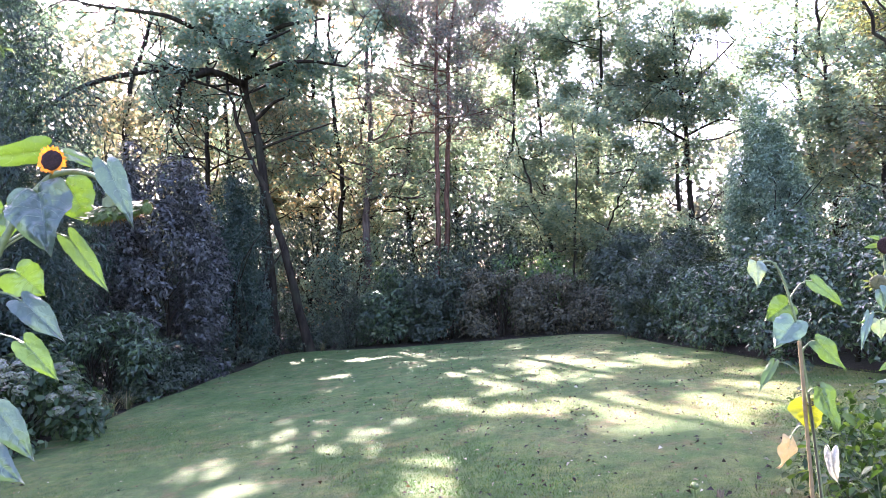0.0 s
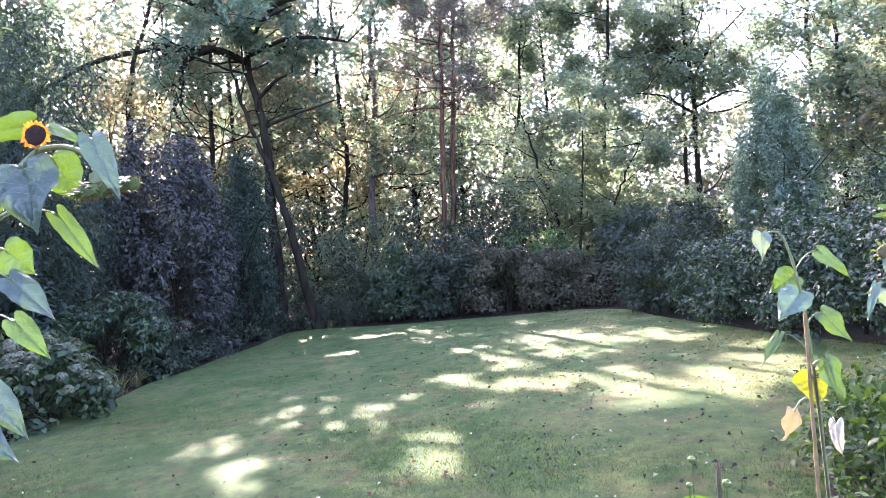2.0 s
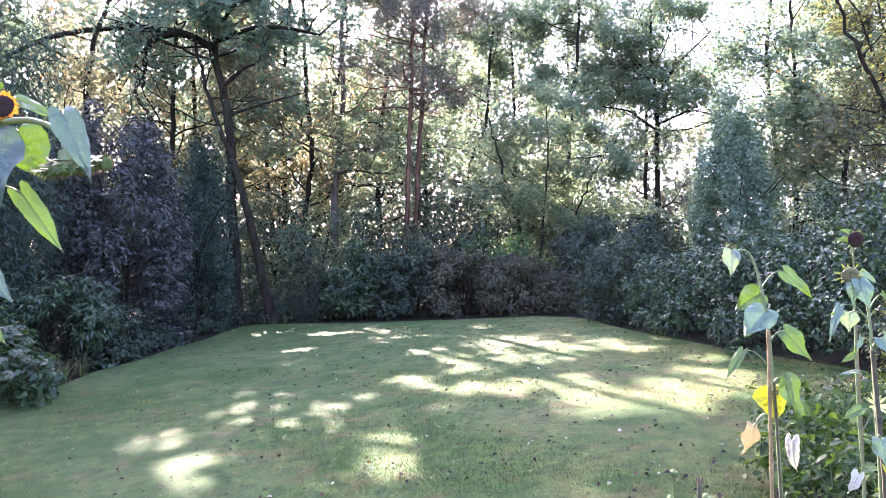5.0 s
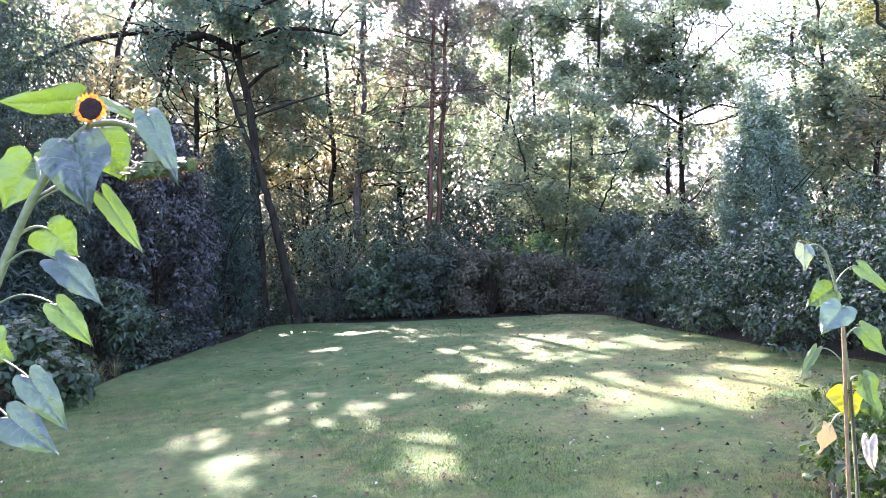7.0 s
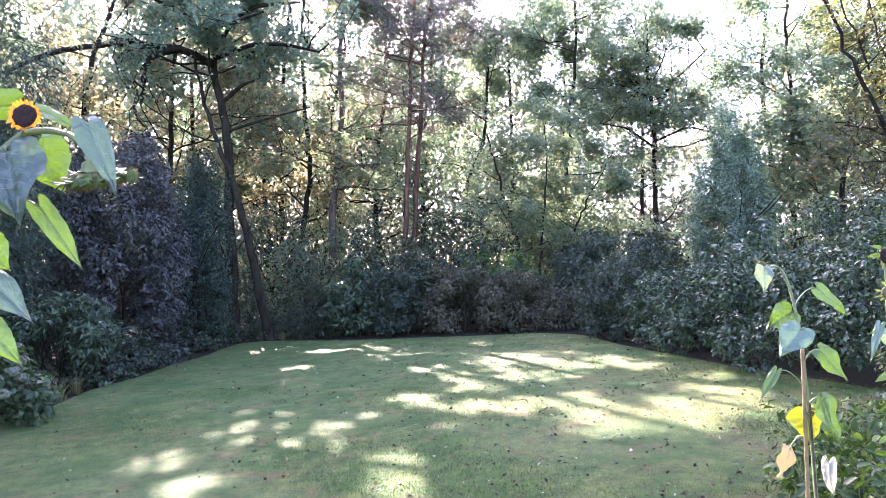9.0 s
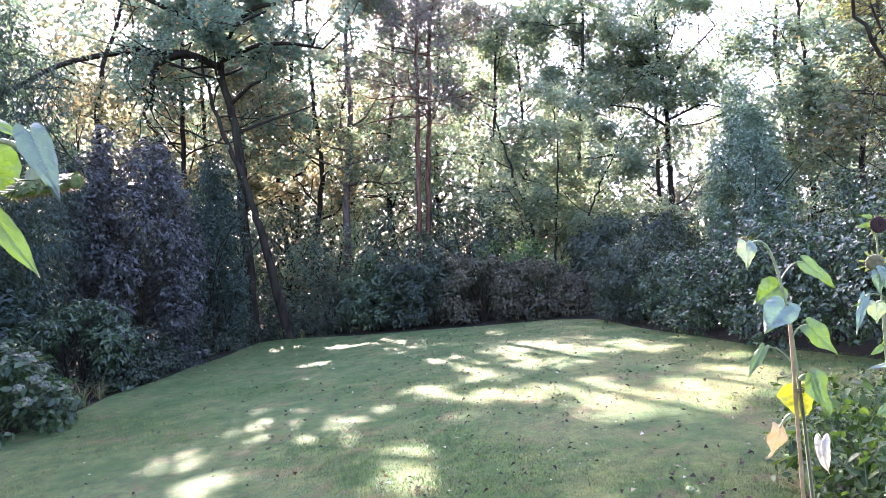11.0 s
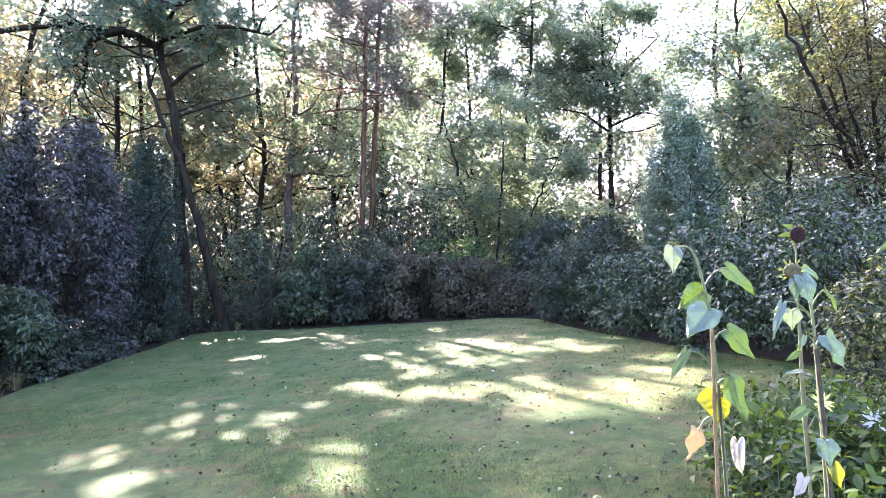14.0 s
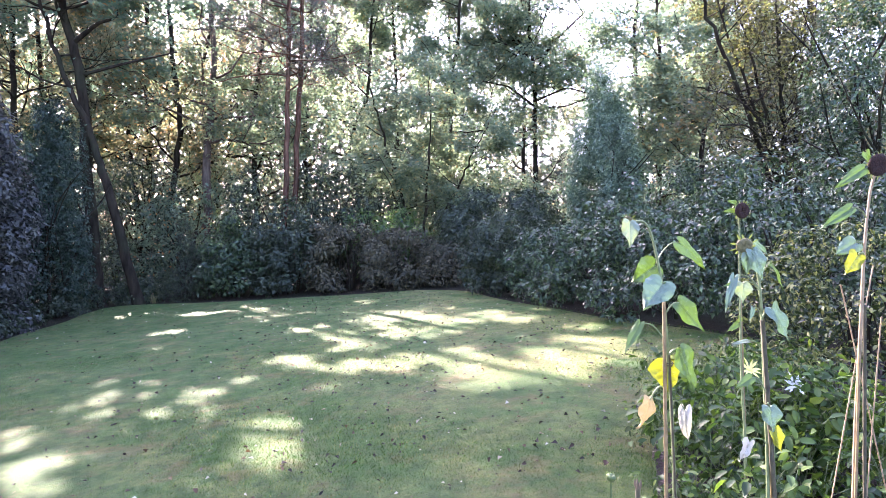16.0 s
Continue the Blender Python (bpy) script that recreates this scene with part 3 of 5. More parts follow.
tree("slender pale-barked tree with an airy crown", [[(-2.6, 21, -0.4), (-2.5, 21, 1.6), (-2.51, 21, 3.87), (-2.43, 21, 4.75), (-2.29, 21, 6.88), (-2.39, 21, 8.95), (-2.2, 21, 11.5)]],
     0.15, LIGHT, PALE_BARK, 12, crown_from=0.42, nlimb=14, limb_len=2.8, levels=3, kids=4, per=26, clump=0.3, size=0.13, thin=0.45)
tree("tall pine with reddish bark", [[(-0.2, 19, -0.3), (-0.16, 19, 1.6), (-0.11, 19, 2.8), (-0.07, 19, 5.0), (-0.04, 19, 7.0), (0.0, 19, 8.8), (0.1, 19, 11)]],
     0.1, PINE, PINE_BARK, 13, crown_from=0.56, nlimb=18, limb_len=2.8, levels=3, kids=4, per=17, size=0.12, clump=0.26, aspect=0.25, lift=0.1, group="pines")
tree("tall pine with reddish bark", [[(0.1, 20, -0.3), (0.16, 20, 1.6), (0.24, 20, 5.2), (0.36, 20, 7.4), (0.4, 20, 9.2), (0.9, 20, 12)]],
     0.1, PINE, PINE_BARK, 14, crown_from=0.5, nlimb=20, limb_len=3.0, levels=3, kids=4, per=17, size=0.12, clump=0.26, aspect=0.25, lift=0.1, group="pines")
tree("tall oak with a straight dark trunk and spreading crown", [[(8.9, 22, 0.5), (8.84, 22, 1.3), (8.76, 22, 2.9), (8.69, 22, 5.6), (8.67, 22, 7.3), (8.45, 22, 8.8), (8.4, 22, 10.7)]],
     0.13, LIGHT, BARK, 15, limbs=[([(8.67, 22, 7.3), (8.21, 22, 8.4), (7.0, 21.8, 9.4)], 0.07), ([(8.67, 22, 7.3), (9.3, 22, 8.5), (10.4, 21.6, 9.6)], 0.08),
     ([(8.69, 22, 6.2), (7.6, 21.7, 6.8), (6.6, 21.6, 6.9)], 0.05), ([(8.7, 22, 6.4), (9.8, 21.7, 6.9), (10.8, 21.4, 6.6)], 0.05)],
     crown_from=0.52, nlimb=13, limb_len=3.9, levels=3, kids=4, per=34, clump=0.32, size=0.12, thin=0.32, top=45)
tree("multi-stemmed hazel with light green leaves", [
    [(3.6, 18.6, 0.2), (3.3, 18.5, 2.2), (2.7, 18.3, 4.0), (2.2, 18, 5.6)], [(3.8, 18.6, 0.2), (3.9, 18.4, 2.4), (4.0, 18.2, 4.6), (3.9, 18, 6.2)],
    [(4.0, 18.6, 0.2), (4.6, 18.4, 2.2), (5.2, 18.2, 3.8), (5.9, 18, 5.2)]], 0.06, LIGHT, BARK, 16, crown_from=0.28, nlimb=11, limb_len=2.0, levels=3, kids=3, per=26, size=0.1, clump=0.3)


tree("slender rowan with narrow leaflets beside the conifers", [[(-5.02, 5.25, -0.6), (-4.97, 5.22, 1.2), (-4.92, 5.2, 2.6), (-4.87, 5.2, 4.47)]],
     0.035, LAUREL, BARK, 19, limbs=[([(-4.91, 5.2, 3.57), (-4.67, 5.2, 3.87), (-3.83, 5.2, 3.89), (-3.69, 5.2, 3.76)], 0.012)],
     crown_from=0.8, nlimb=4, limb_len=0.4, levels=2, kids=3, per=4, clump=0.05, size=0.1, aspect=0.26, thin=0.2)

def wood_tree(x, y, h, mat, bark, seed, limb, per, size, lean=0.0, start=0.2, label="tall woodland tree with a leafy crown", levels=2, thin=0.0, top=0):
    rng = np.random.default_rng(seed + 500)
    z = float(gz(x))
    pts = [(x, y, z - 0.2)]
    for k in range(1, 6):
        pts.append((x + lean * k / 5 + rng.normal(0, 0.22), y + rng.normal(0, 0.2), z + h * k / 5))
    return tree(label, [pts], 0.03 + 0.006 * h, mat, bark, seed, crown_from=start, nlimb=19, limb_len=limb, per=per, size=size, clump=0.3, kids=4, group="woodland trees", levels=levels, thin=thin, top=top)


# woodland behind the lawn and to both sides
# The last two trees are added to keep stray sun off the lawn.
WOODS = [(-13.5, 17.5, 12, 0, 3.8), (-10.5, 21, 14.5, 1, 3.8), (-7.4, 20.8, 13, 1, 3.4), (-8.6, 26, 15.5, 0, 4.0), (-5.2, 25, 15, 1, 3.8),
         (-16, 24, 15.5, 0, 4.2), (-1.2, 25.5, 14.5, 2, 3.2), (2.6, 24.5, 11.2, 2, 3.2), (4.6, 27.5, 12.6, 2, 3.4), (6.9, 29, 13.2, 2, 3.2),
         (0.8, 30, 16, 0, 3.8), (12.6, 19.5, 10.5, 2, 3.0), (14.5, 25, 15, 0, 3.4), (11.6, 16.0, 8.8, 2, 2.8), (16, 19, 11, 2, 3.6),
         (-3.4, 30, 15, 1, 3.8), (18, 27, 15.5, 2, 3.8), (-20, 30, 16.5, 0, 4.4), (12.5, 33, 16.5, 2, 3.8),
         (-13, 29, 15.5, 1, 4.2), (-6.8, 31, 16, 0, 4.2), (-3.9, 22, 13, 1, 3.2), (5.4, 22.5, 11.5, 2, 2.8), (13.8, 14.5, 9.5, 1, 3.2), (-6.6, 23.2, 11, 1, 2.6), (-10.6, 31, 14, 0, 4.2)]
for k, (x, y, h, m, limb) in enumerate(WOODS):
    mat, lab = ((OAK, "tall woodland oak with a dark green crown"), (YELLOWING, "woodland tree turning yellow, lit from behind"), (LIGHT, "woodland tree with an airy light green crown"))[m]
    wood_tree(x, y, h, mat, BARK, 40 + k, limb, (22, 17, 16)[m] if x < 10 else 16, 0.138, lean=0.6 * math.sin(k * 2.1), label=lab, levels=3, thin=(0.4, 0.42, 0.4)[m], top=(60 if x < 2 else 26) if -18 < x < 10 and y > 22 else 0)

# dim undergrowth under the trees
# Those at x -6.4 and -8.0 are added to block stray sun.
UNDER = [(-7.4, 19.4, 1.8, 4.2), (-2.9, 19.8, 1.5, 3.4), (-0.6, 18.4, 1.5, 3.4), (1.7, 18.0, 1.5, 3.4), (6.4, 18.2, 1.6, 3.2), (8.6, 20.0, 1.8, 2.4), (11.5, 18.2, 1.8, 3.6),
         (-10.4, 18.5, 2.0, 4.6), (-5.2, 22.5, 2.0, 3.4), (-1.0, 22.6, 2.0, 4.4), (3.6, 22.0, 2.2, 4.6), (6.4, 23.5, 1.8, 3.4), (-9.5, 24, 2.4, 4.6), (13.0, 21.5, 2.2, 3.4),
         (-3.2, 24.5, 1.8, 5.2), (1.2, 21.0, 1.6, 4.2), (-6.4, 20.6, 1.6, 5.2), (-8.0, 21.8, 1.8, 6.2), (-4.2, 20.4, 1.3, 4.6), (5.2, 20.2, 1.6, 4.4), (7.4, 25.5, 2.2, 4.0), (10.2, 23.5, 2.2, 3.8)]
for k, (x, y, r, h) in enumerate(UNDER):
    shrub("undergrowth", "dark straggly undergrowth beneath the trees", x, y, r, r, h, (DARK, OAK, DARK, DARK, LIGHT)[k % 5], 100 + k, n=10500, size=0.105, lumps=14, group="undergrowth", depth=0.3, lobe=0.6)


def distant_woods(n, seed):
    """The wood's far side, too deep to tell one tree from the next."""
    rng = np.random.default_rng(seed)
    a = rng.uniform(-0.74, 0.92, n * 2)
    d = rng.uniform(42, 53, n * 2)
    x, y = d * np.sin(a), d * np.cos(a)
    top = 17.0 + 1.6 * np.sin(a * 9 + 1) + 1.4 * np.sin(a * 23) - 2.0 * np.exp(-((a - 0.2) / 0.08) ** 2) - 5.0 * np.exp(-((a - 0.375) / 0.05) ** 2)
    z = gz(x) + rng.uniform(0, 1, n * 2) * top
    lump = np.sin(x * 1.3 + z * 0.6) + np.sin(z * 1.5 - x * 0.5 + 2) + np.sin(x * 0.45 + y * 0.9)
    ok = np.nonzero(lump + rng.normal(0, 0.5, n * 2) > -2.7 + 2.6 * (z / top) ** 2 + 1.8 * (a > 0.27) - 0.9 * (a > 0.52))[0][:n]
    P = np.stack([x, y, z], 1)[ok]
    ob = leaves("distant_woods", P, unit(rng.normal(0, 1, P.shape)), 0.47, HAZED_LEAF, None, rng, 0.62)
    return tagged(ob, "far edge of the wood in haze-greyed colours", "woods", kind="stuff")


distant_woods(85000, 77)

# ---------------------------------------------------------------- shrubs round the lawn
shrub("purple_shrub", "tall dense shrub with dark purplish leaves", -5.95, 13.2, 1.3, 1.4, 5.3, PURPLE, 201, n=44000, size=0.095, lumps=24, lobe=0.5, depth=0.2)
shrub("holly_column", "dense blue-green holly clipped like a column", -5.1, 15.7, 0.8, 0.85, 5.3, BLUISH, 202, n=44000, size=0.068, lumps=20, lobe=0.6, shape="column")
shrub("conifer", "large drooping blue-green conifer", -7.7, 10.7, 1.7, 1.6, 8.6, BLUISH, 203, n=96000, size=0.115, lumps=34, lobe=0.6, shape="column", aspect=0.2, droop=0.9, tuft=16, reach=1.5, category="conifer")
shrub("conifer", "large drooping blue-green conifer behind shrubs", -10.2, 13.4, 1.9, 1.8, 8.0, BLUISH, 236, n=26000, size=0.13, lumps=18, lobe=0.6, shape="column", aspect=0.2, droop=0.9, tuft=16, reach=1.5, category="conifer")
# Mostly out of view; this conifer and its copies keep skylight off the lawn.
shade_conifer = shrub("conifer", "tall dark conifer with drooping sprays, added to shade the lawn", -6.5, 5.8, 1.7, 1.5, 12.0, BLUISH, 237, n=76000, size=0.12, lumps=26, lobe=0.6, shape="column", aspect=0.2, droop=0.9, tuft=16, reach=1.6, category="conifer")
for x, y, turn in ((-7.2, 2.2, 70), (-7.0, -1.2, 200)):
    copy_thing(shade_conifer, pose(x, y, float(gz(x)), 0, 0, turn))
shrub("dark_shrub", "low dark shrub with small narrow leaves", -5.8, 10.6, 1.0, 1.1, 1.6, LAUREL, 204, n=11000, size=0.11, aspect=0.35, lumps=14, lobe=0.5)
shrub("dark_shrub", "dark shrub in deep shade", -7.4, 9.6, 1.4, 1.3, 2.4, BLUISH, 205, n=12000, size=0.11, lumps=16, lobe=0.5)
# Added shrub; its dark leaves stand for the deep shade between the others.
shrub("dark_shrub", "tall dark shrub added to fill a shadowy gap behind others", -8.5, 15.2, 1.6, 1.3, 5.2, DARK, 238, n=16000, size=0.11, lumps=16, lobe=0.6)
shrub("dark_shrub", "low dark shrub at the edge of the lawn", -5.5, 12.2, 0.7, 0.8, 1.0, DARK, 206, n=7000, size=0.07)
hydrangea = shrub("hydrangea", "green hydrangea with fading flower heads", -5.35, 7.7, 0.95, 1.0, 1.15, HYDRANGEA, 207, lumps=14, lobe=0.55, n=6400, size=0.1, aspect=0.62, flat=0.7, broad=True, tuft=5)
FLORET = leaf_material("fading_floret", [(0.0, (0.13, 0.17, 0.09)), (0.7, (0.24, 0.27, 0.17)), (1.0, (0.27, 0.25, 0.27))], (1.0, 1.0, 0.9), 0.25, 0.6)


def flower_ball(parent, at_, r, seed):
    rng = np.random.default_rng(seed)
    u_ = unit(rng.normal(0, 1, (150, 3)) + (0, 0, 0.5))
    P = np.array(at_) + u_ * r * rng.uniform(0.85, 1.05, (150, 1)) * (1, 1, 0.75)
    D = unit(np.cross(u_, rng.normal(0, 1, (150, 3))))
    V, F = leaf_mesh(P, u_, D, np.full(150, 0.026), np.full(150, 0.024), 0.1)
    mesh_of("flower_head", V, F, FLORET, parent, label="fading greenish-cream flower head")


rng_h = np.random.default_rng(31)
for k in range(30):
    a, e = rng_h.uniform(-2.6, 0.9), rng_h.uniform(0.05, 1.2)
    flower_ball(hydrangea, (0.93 * math.cos(a) * math.cos(e), 0.98 * math.sin(a) * math.cos(e), 0.45 + 0.68 * math.sin(e)), 0.075 * rng_h.uniform(0.8, 1.2), 400 + k)


def grass_tuft(x, y, h, n, seed, mat):
    """A clump of long arching blades."""
    rng = np.random.default_rng(seed)
    thing = tagged(new("grass_tuft"), "tuft of long dry grass at the edge of the lawn", "grass", "grass tufts")
    thing.location = (x, y, float(gz(x)))
    VV, FF = [], []
    for k in range(n):
        a, lean, L, w = rng.uniform(0, 6.3), rng.uniform(0.1, 0.9), h * rng.uniform(0.6, 1.2), rng.uniform(0.003, 0.007)
        out_, side = np.array([math.cos(a), math.sin(a), 0]), np.array([-math.sin(a), math.cos(a), 0]) * w
        p = out_ * rng.uniform(0, 0.09)
        for q in range(5):
            f = q / 4
            c = p + out_ * lean * L * f ** 1.8 + np.array([0, 0, L * (f - 0.45 * lean * f ** 2.5)])
            VV += [c - side * (1 - f * 0.95), c + side * (1 - f * 0.95)]
        b_ = k * 10
        FF += [[b_ + 2 * q, b_ + 2 * q + 1, b_ + 2 * q + 3, b_ + 2 * q + 2] for q in range(4)]
    mesh_of("tuft", VV, FF, mat, thing)


STRAW = leaf_material("long_grass", [(0.0, (0.08, 0.11, 0.04)), (0.6, (0.15, 0.16, 0.07)), (1.0, (0.3, 0.25, 0.13))], (1.1, 1.1, 0.6), 0.3)
for k, (x, y, h) in enumerate([(-4.95, 8.9, 0.5), (-5.0, 9.4, 0.42), (-5.05, 10.0, 0.36), (-4.9, 17.6, 0.4), (-3.9, 17.5, 0.35), (-3.3, 17.2, 0.3)]):
    grass_tuft(x, y, h, 70, 420 + k, STRAW)

shrub("small_conifer", "small cone-shaped dark conifer", -2.6, 17.4, 0.62, 0.6, 2.1, DARK, 208, n=9000, size=0.08, shape="cone", aspect=0.25, category="conifer")
shrub("laurel_shrub", "dense dark green evergreen shrub at the edge of the lawn", -1.3, 17.0, 1.0, 0.8, 2.1, LAUREL, 209, n=13000, size=0.1, lumps=14, lobe=0.6, group="far shrubs")
shrub("laurel_shrub", "dense dark green evergreen shrub at the edge of the lawn", 0.1, 16.4, 1.05, 0.8, 2.0, DARK, 210, n=13000, size=0.095, lumps=14, lobe=0.6, group="far shrubs")
shrub("brown_shrub", "dull brownish shrub at the edge of the lawn", 1.4, 15.8, 1.0, 0.8, 1.8, DEAD, 211, n=13000, size=0.085, lumps=14, lobe=0.6, group="far shrubs")
shrub("brown_shrub", "dull brownish shrub at the edge of the lawn", 2.6, 15.2, 0.9, 0.8, 1.5, DEAD, 212, n=11000, size=0.085, lumps=14, lobe=0.6, group="far shrubs")
shrub("brown_shrub", "low brown shrub in the corner of the lawn", 3.7, 14.9, 0.8, 0.8, 1.0, DEAD, 213, n=9000, size=0.07, group="far shrubs")
shrub("feathery_shrub", "bright green feathery shrub among darker ones", 2.25, 16.2, 1.3, 0.6, 2.2, FRESH, 214, n=7500, size=0.085, depth=0.3, lobe=0.6)
shrub("dark_shrub", "very dark shrub in deep shade", 5.3, 15.6, 1.7, 1.2, 2.5, DARK, 215, n=20000, size=0.1, lumps=16, lobe=0.55)
shrub("round_shrub", "rounded mid-green shrub at the edge of the lawn", 4.45, 12.3, 1.05, 1.0, 1.75, DARK, 216, n=15000, size=0.085, aspect=0.35, lumps=16, lobe=0.55)
for k, (x, y, r, h) in enumerate([(4.75, 10.6, 1.05, 1.35), (4.9, 9.2, 1.2, 1.7), (5.2, 7.7, 1.3, 1.9), (5.65, 6.2, 1.35, 2.0)]):
    shrub("rhododendron", "broad rhododendron with glossy dark leaves", x, y, r, r, h, LAUREL, 220 + k, n=21000, size=0.06, aspect=0.6, group="rhododendrons", depth=0.3, lumps=22, lobe=0.5)
shrub("cypress", "blue-green cypress with soft upright sprays", 6.65, 12.7, 0.85, 0.85, 4.8, CYPRESS, 230, n=60000, size=0.08, lumps=15, lobe=0.5, shape="column", aspect=0.34, depth=0.08, tuft=14, reach=1.3, droop=-0.5, category="conifer")
shrub("laurel_shrub", "tall laurel with glossy leaves", 7.6, 10.4, 1.4, 1.3, 2.45, LAUREL, 231, n=28000, size=0.06, aspect=0.66, depth=0.36, lumps=20, lobe=0.55)
shrub("laurel_shrub", "tall laurel with glossy leaves", 8.2, 8.0, 1.4, 1.4, 2.3, LAUREL, 232, n=28000, size=0.06, aspect=0.66, depth=0.36, lumps=20, lobe=0.55)
shrub("ivy_tree", "tall tree stem overgrown with dark ivy", 9.75, 8.6, 1.4, 1.3, 7.5, LAUREL, 233, n=46000, size=0.075, lumps=24, lobe=0.55, shape="column", category="tree")
# Unseen hedge, added to hold skylight off the flower bed.
for k, (x, y, r, h) in enumerate([(7.7, 3.6, 1.4, 3.6), (5.7, 2.0, 1.3, 3.6), (4.9, 0.0, 1.3, 3.6)]):
    shrub("laurel_shrub", "tall dense laurel hedge added out of view to shade the flower bed", x, y, r, r, h, LAUREL, 240 + k, n=9000, size=0.13, aspect=0.6, group="laurel hedge", lumps=16, lobe=0.7)
shrub("variegated_shrub", "variegated shrub with cream-edged leaves", 4.45, 4.0, 1.0, 0.9, 1.25, VARIEGATED, 234, n=17000, size=0.042, broad=True, lumps=18, lobe=0.45)

for k, (x, y, rx, ry, h) in enumerate([(-5.2, 13.9, 0.5, 0.9, 0.6), (-5.0, 16.9, 0.6, 0.6, 0.7), (-4.1, 17.9, 0.9, 0.5, 0.55), (-3.3, 18.0, 0.6, 0.6, 0.8), (-5.3, 11.2, 0.5, 0.8, 0.6), (4.35, 13.6, 0.6, 0.7, 0.6), (-5.15, 12.8, 0.5, 0.8, 0.5), (-4.95, 15.8, 0.5, 0.9, 0.6)]):
    shrub("ground_ivy", "low mound of dark ivy at the edge of the lawn", x, y, rx, ry, h, DARK, 260 + k, n=3500, size=0.065, lumps=4, aspect=0.7, category="ivy", group="ground ivy")

STEM_TOPS = [(7.45, 10.9, 6.7), (8.0, 11.2, 6.9), (8.7, 11.5, 7.1), (9.35, 10.9, 7.2), (9.95, 11.6, 7.3), (10.5, 11.2, 7.1), (11.1, 11.6, 6.9)]
fan = []
for k, top in enumerate(STEM_TOPS):
    base = Vector((9.95 + 0.06 * k, 11.45 + 0.05 * (k % 3), 0.5))
    crotch = Vector((9.9 + 0.07 * k, 11.35, 2.3 + 0.2 * (k % 3)))
    tip = Vector(top)
    fan.append([tuple(base), tuple(base.lerp(crotch, 0.5)), tuple(crotch), tuple(crotch.lerp(tip, 0.35) + Vector((0, 0, 0.15))), tuple(crotch.lerp(tip, 0.7)), tuple(tip)])
tree("copper-leaved tree with many ascending dark stems", fan, 0.07, COPPER, BARK, 17,
     limbs=[([(9.9, 11.3, 2.7), (9.2, 10.8, 3.3), (8.4, 10.4, 3.6), (7.6, 10.1, 3.5)], 0.03), ([(9.8, 11.3, 3.0), (9.0, 10.9, 3.9), (8.2, 10.6, 4.2), (7.5, 10.4, 4.2)], 0.03),
            ([(9.9, 11.3, 2.6), (9.3, 10.6, 2.9), (8.6, 10.2, 3.0), (7.9, 9.9, 2.9)], 0.025)],
     crown_from=0.42, nlimb=8, limb_len=2.0, levels=3, kids=3, per=8, size=0.08, clump=0.24, lift=0.5, airy=[(6, 13, 0, 4.8, 0.6)])


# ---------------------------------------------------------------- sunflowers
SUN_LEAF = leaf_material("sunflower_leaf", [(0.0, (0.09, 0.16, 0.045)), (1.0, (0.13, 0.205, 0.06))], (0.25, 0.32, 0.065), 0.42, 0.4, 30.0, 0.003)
FRESH_LEAF = leaf_material("young_leaf", [(0.0, (0.12, 0.2, 0.05)), (1.0, (0.17, 0.26, 0.06))], (0.6, 0.6, 0.2), 0.45, 0.45, 30.0)
# The sunflower leaf again, dulled and near opaque for faces turned from the sun.
SHADED_LEAF = leaf_material("shaded_sunflower_leaf", [(0.0, (0.042, 0.074, 0.052)), (1.0, (0.066, 0.1, 0.07))], (0.9, 1.2, 0.4), 0.12, 0.3, 40.0, 0.004)
# Paler copy of the sunflower leaf; the sky's sheen is in its colour.
SHEEN_LEAF = leaf_material("sky_sheen_leaf", [(0.0, (0.08, 0.14, 0.085)), (1.0, (0.12, 0.18, 0.12))], (0.7, 0.9, 0.4), 0.15, 0.35, 40.0, 0.003)
PALE_LEAF = leaf_material("pale_leaf", [(0.0, (0.13, 0.18, 0.11)), (1.0, (0.2, 0.25, 0.16))], (0.7, 0.8, 0.4), 0.25, 0.4, 30.0, 0.003)
YELLOW_LEAF = leaf_material("yellow_leaf", [(0.0, (0.19, 0.23, 0.02)), (1.0, (0.27, 0.31, 0.03))], (0.48, 0.48, 0.12), 0.42, 0.45, 25.0, 0.005)
DRY_LEAF = leaf_material("dry_leaf", [(0.0, (0.24, 0.2, 0.1)), (1.0, (0.36, 0.3, 0.16))], (0.5, 0.45, 0.28), 0.22, 0.7, 40.0, 0.008)
PALE_DRY = leaf_material("bleached_leaf", [(0.0, (0.38, 0.36, 0.28)), (1.0, (0.5, 0.48, 0.4))], (0.7, 0.7, 0.55), 0.25, 0.7, 40.0, 0.008)
VEIN = plain_material("pale_vein", (0.13, 0.18, 0.1), (0.2, 0.25, 0.14), 40, 0.5)
PETAL = leaf_material("golden_petal", [(0.0, (0.22, 0.06, 0.006)), (0.5, (0.42, 0.17, 0.012)), (1.0, (0.5, 0.25, 0.02))], (0.9, 0.7, 0.25), 0.3, 0.6, 60.0)
SEPAL = leaf_material("green_sepal", [(0.0, (0.08, 0.12, 0.04)), (1.0, (0.14, 0.18, 0.07))], (0.7, 0.7, 0.3), 0.35, 0.6, 60.0)
BRACT = leaf_material("olive_bract", [(0.0, (0.016, 0.03, 0.006)), (0.7, (0.04, 0.066, 0.013)), (1.0, (0.085, 0.1, 0.028))], (0.6, 0.6, 0.25), 0.25, 0.75, 60.0)
WITHERED = leaf_material("withered_petal", [(0.0, (0.05, 0.03, 0.012)), (0.6, (0.14, 0.085, 0.025)), (1.0, (0.3, 0.2, 0.05))], (1.0, 0.9, 0.5), 0.3, 0.7, 60.0)
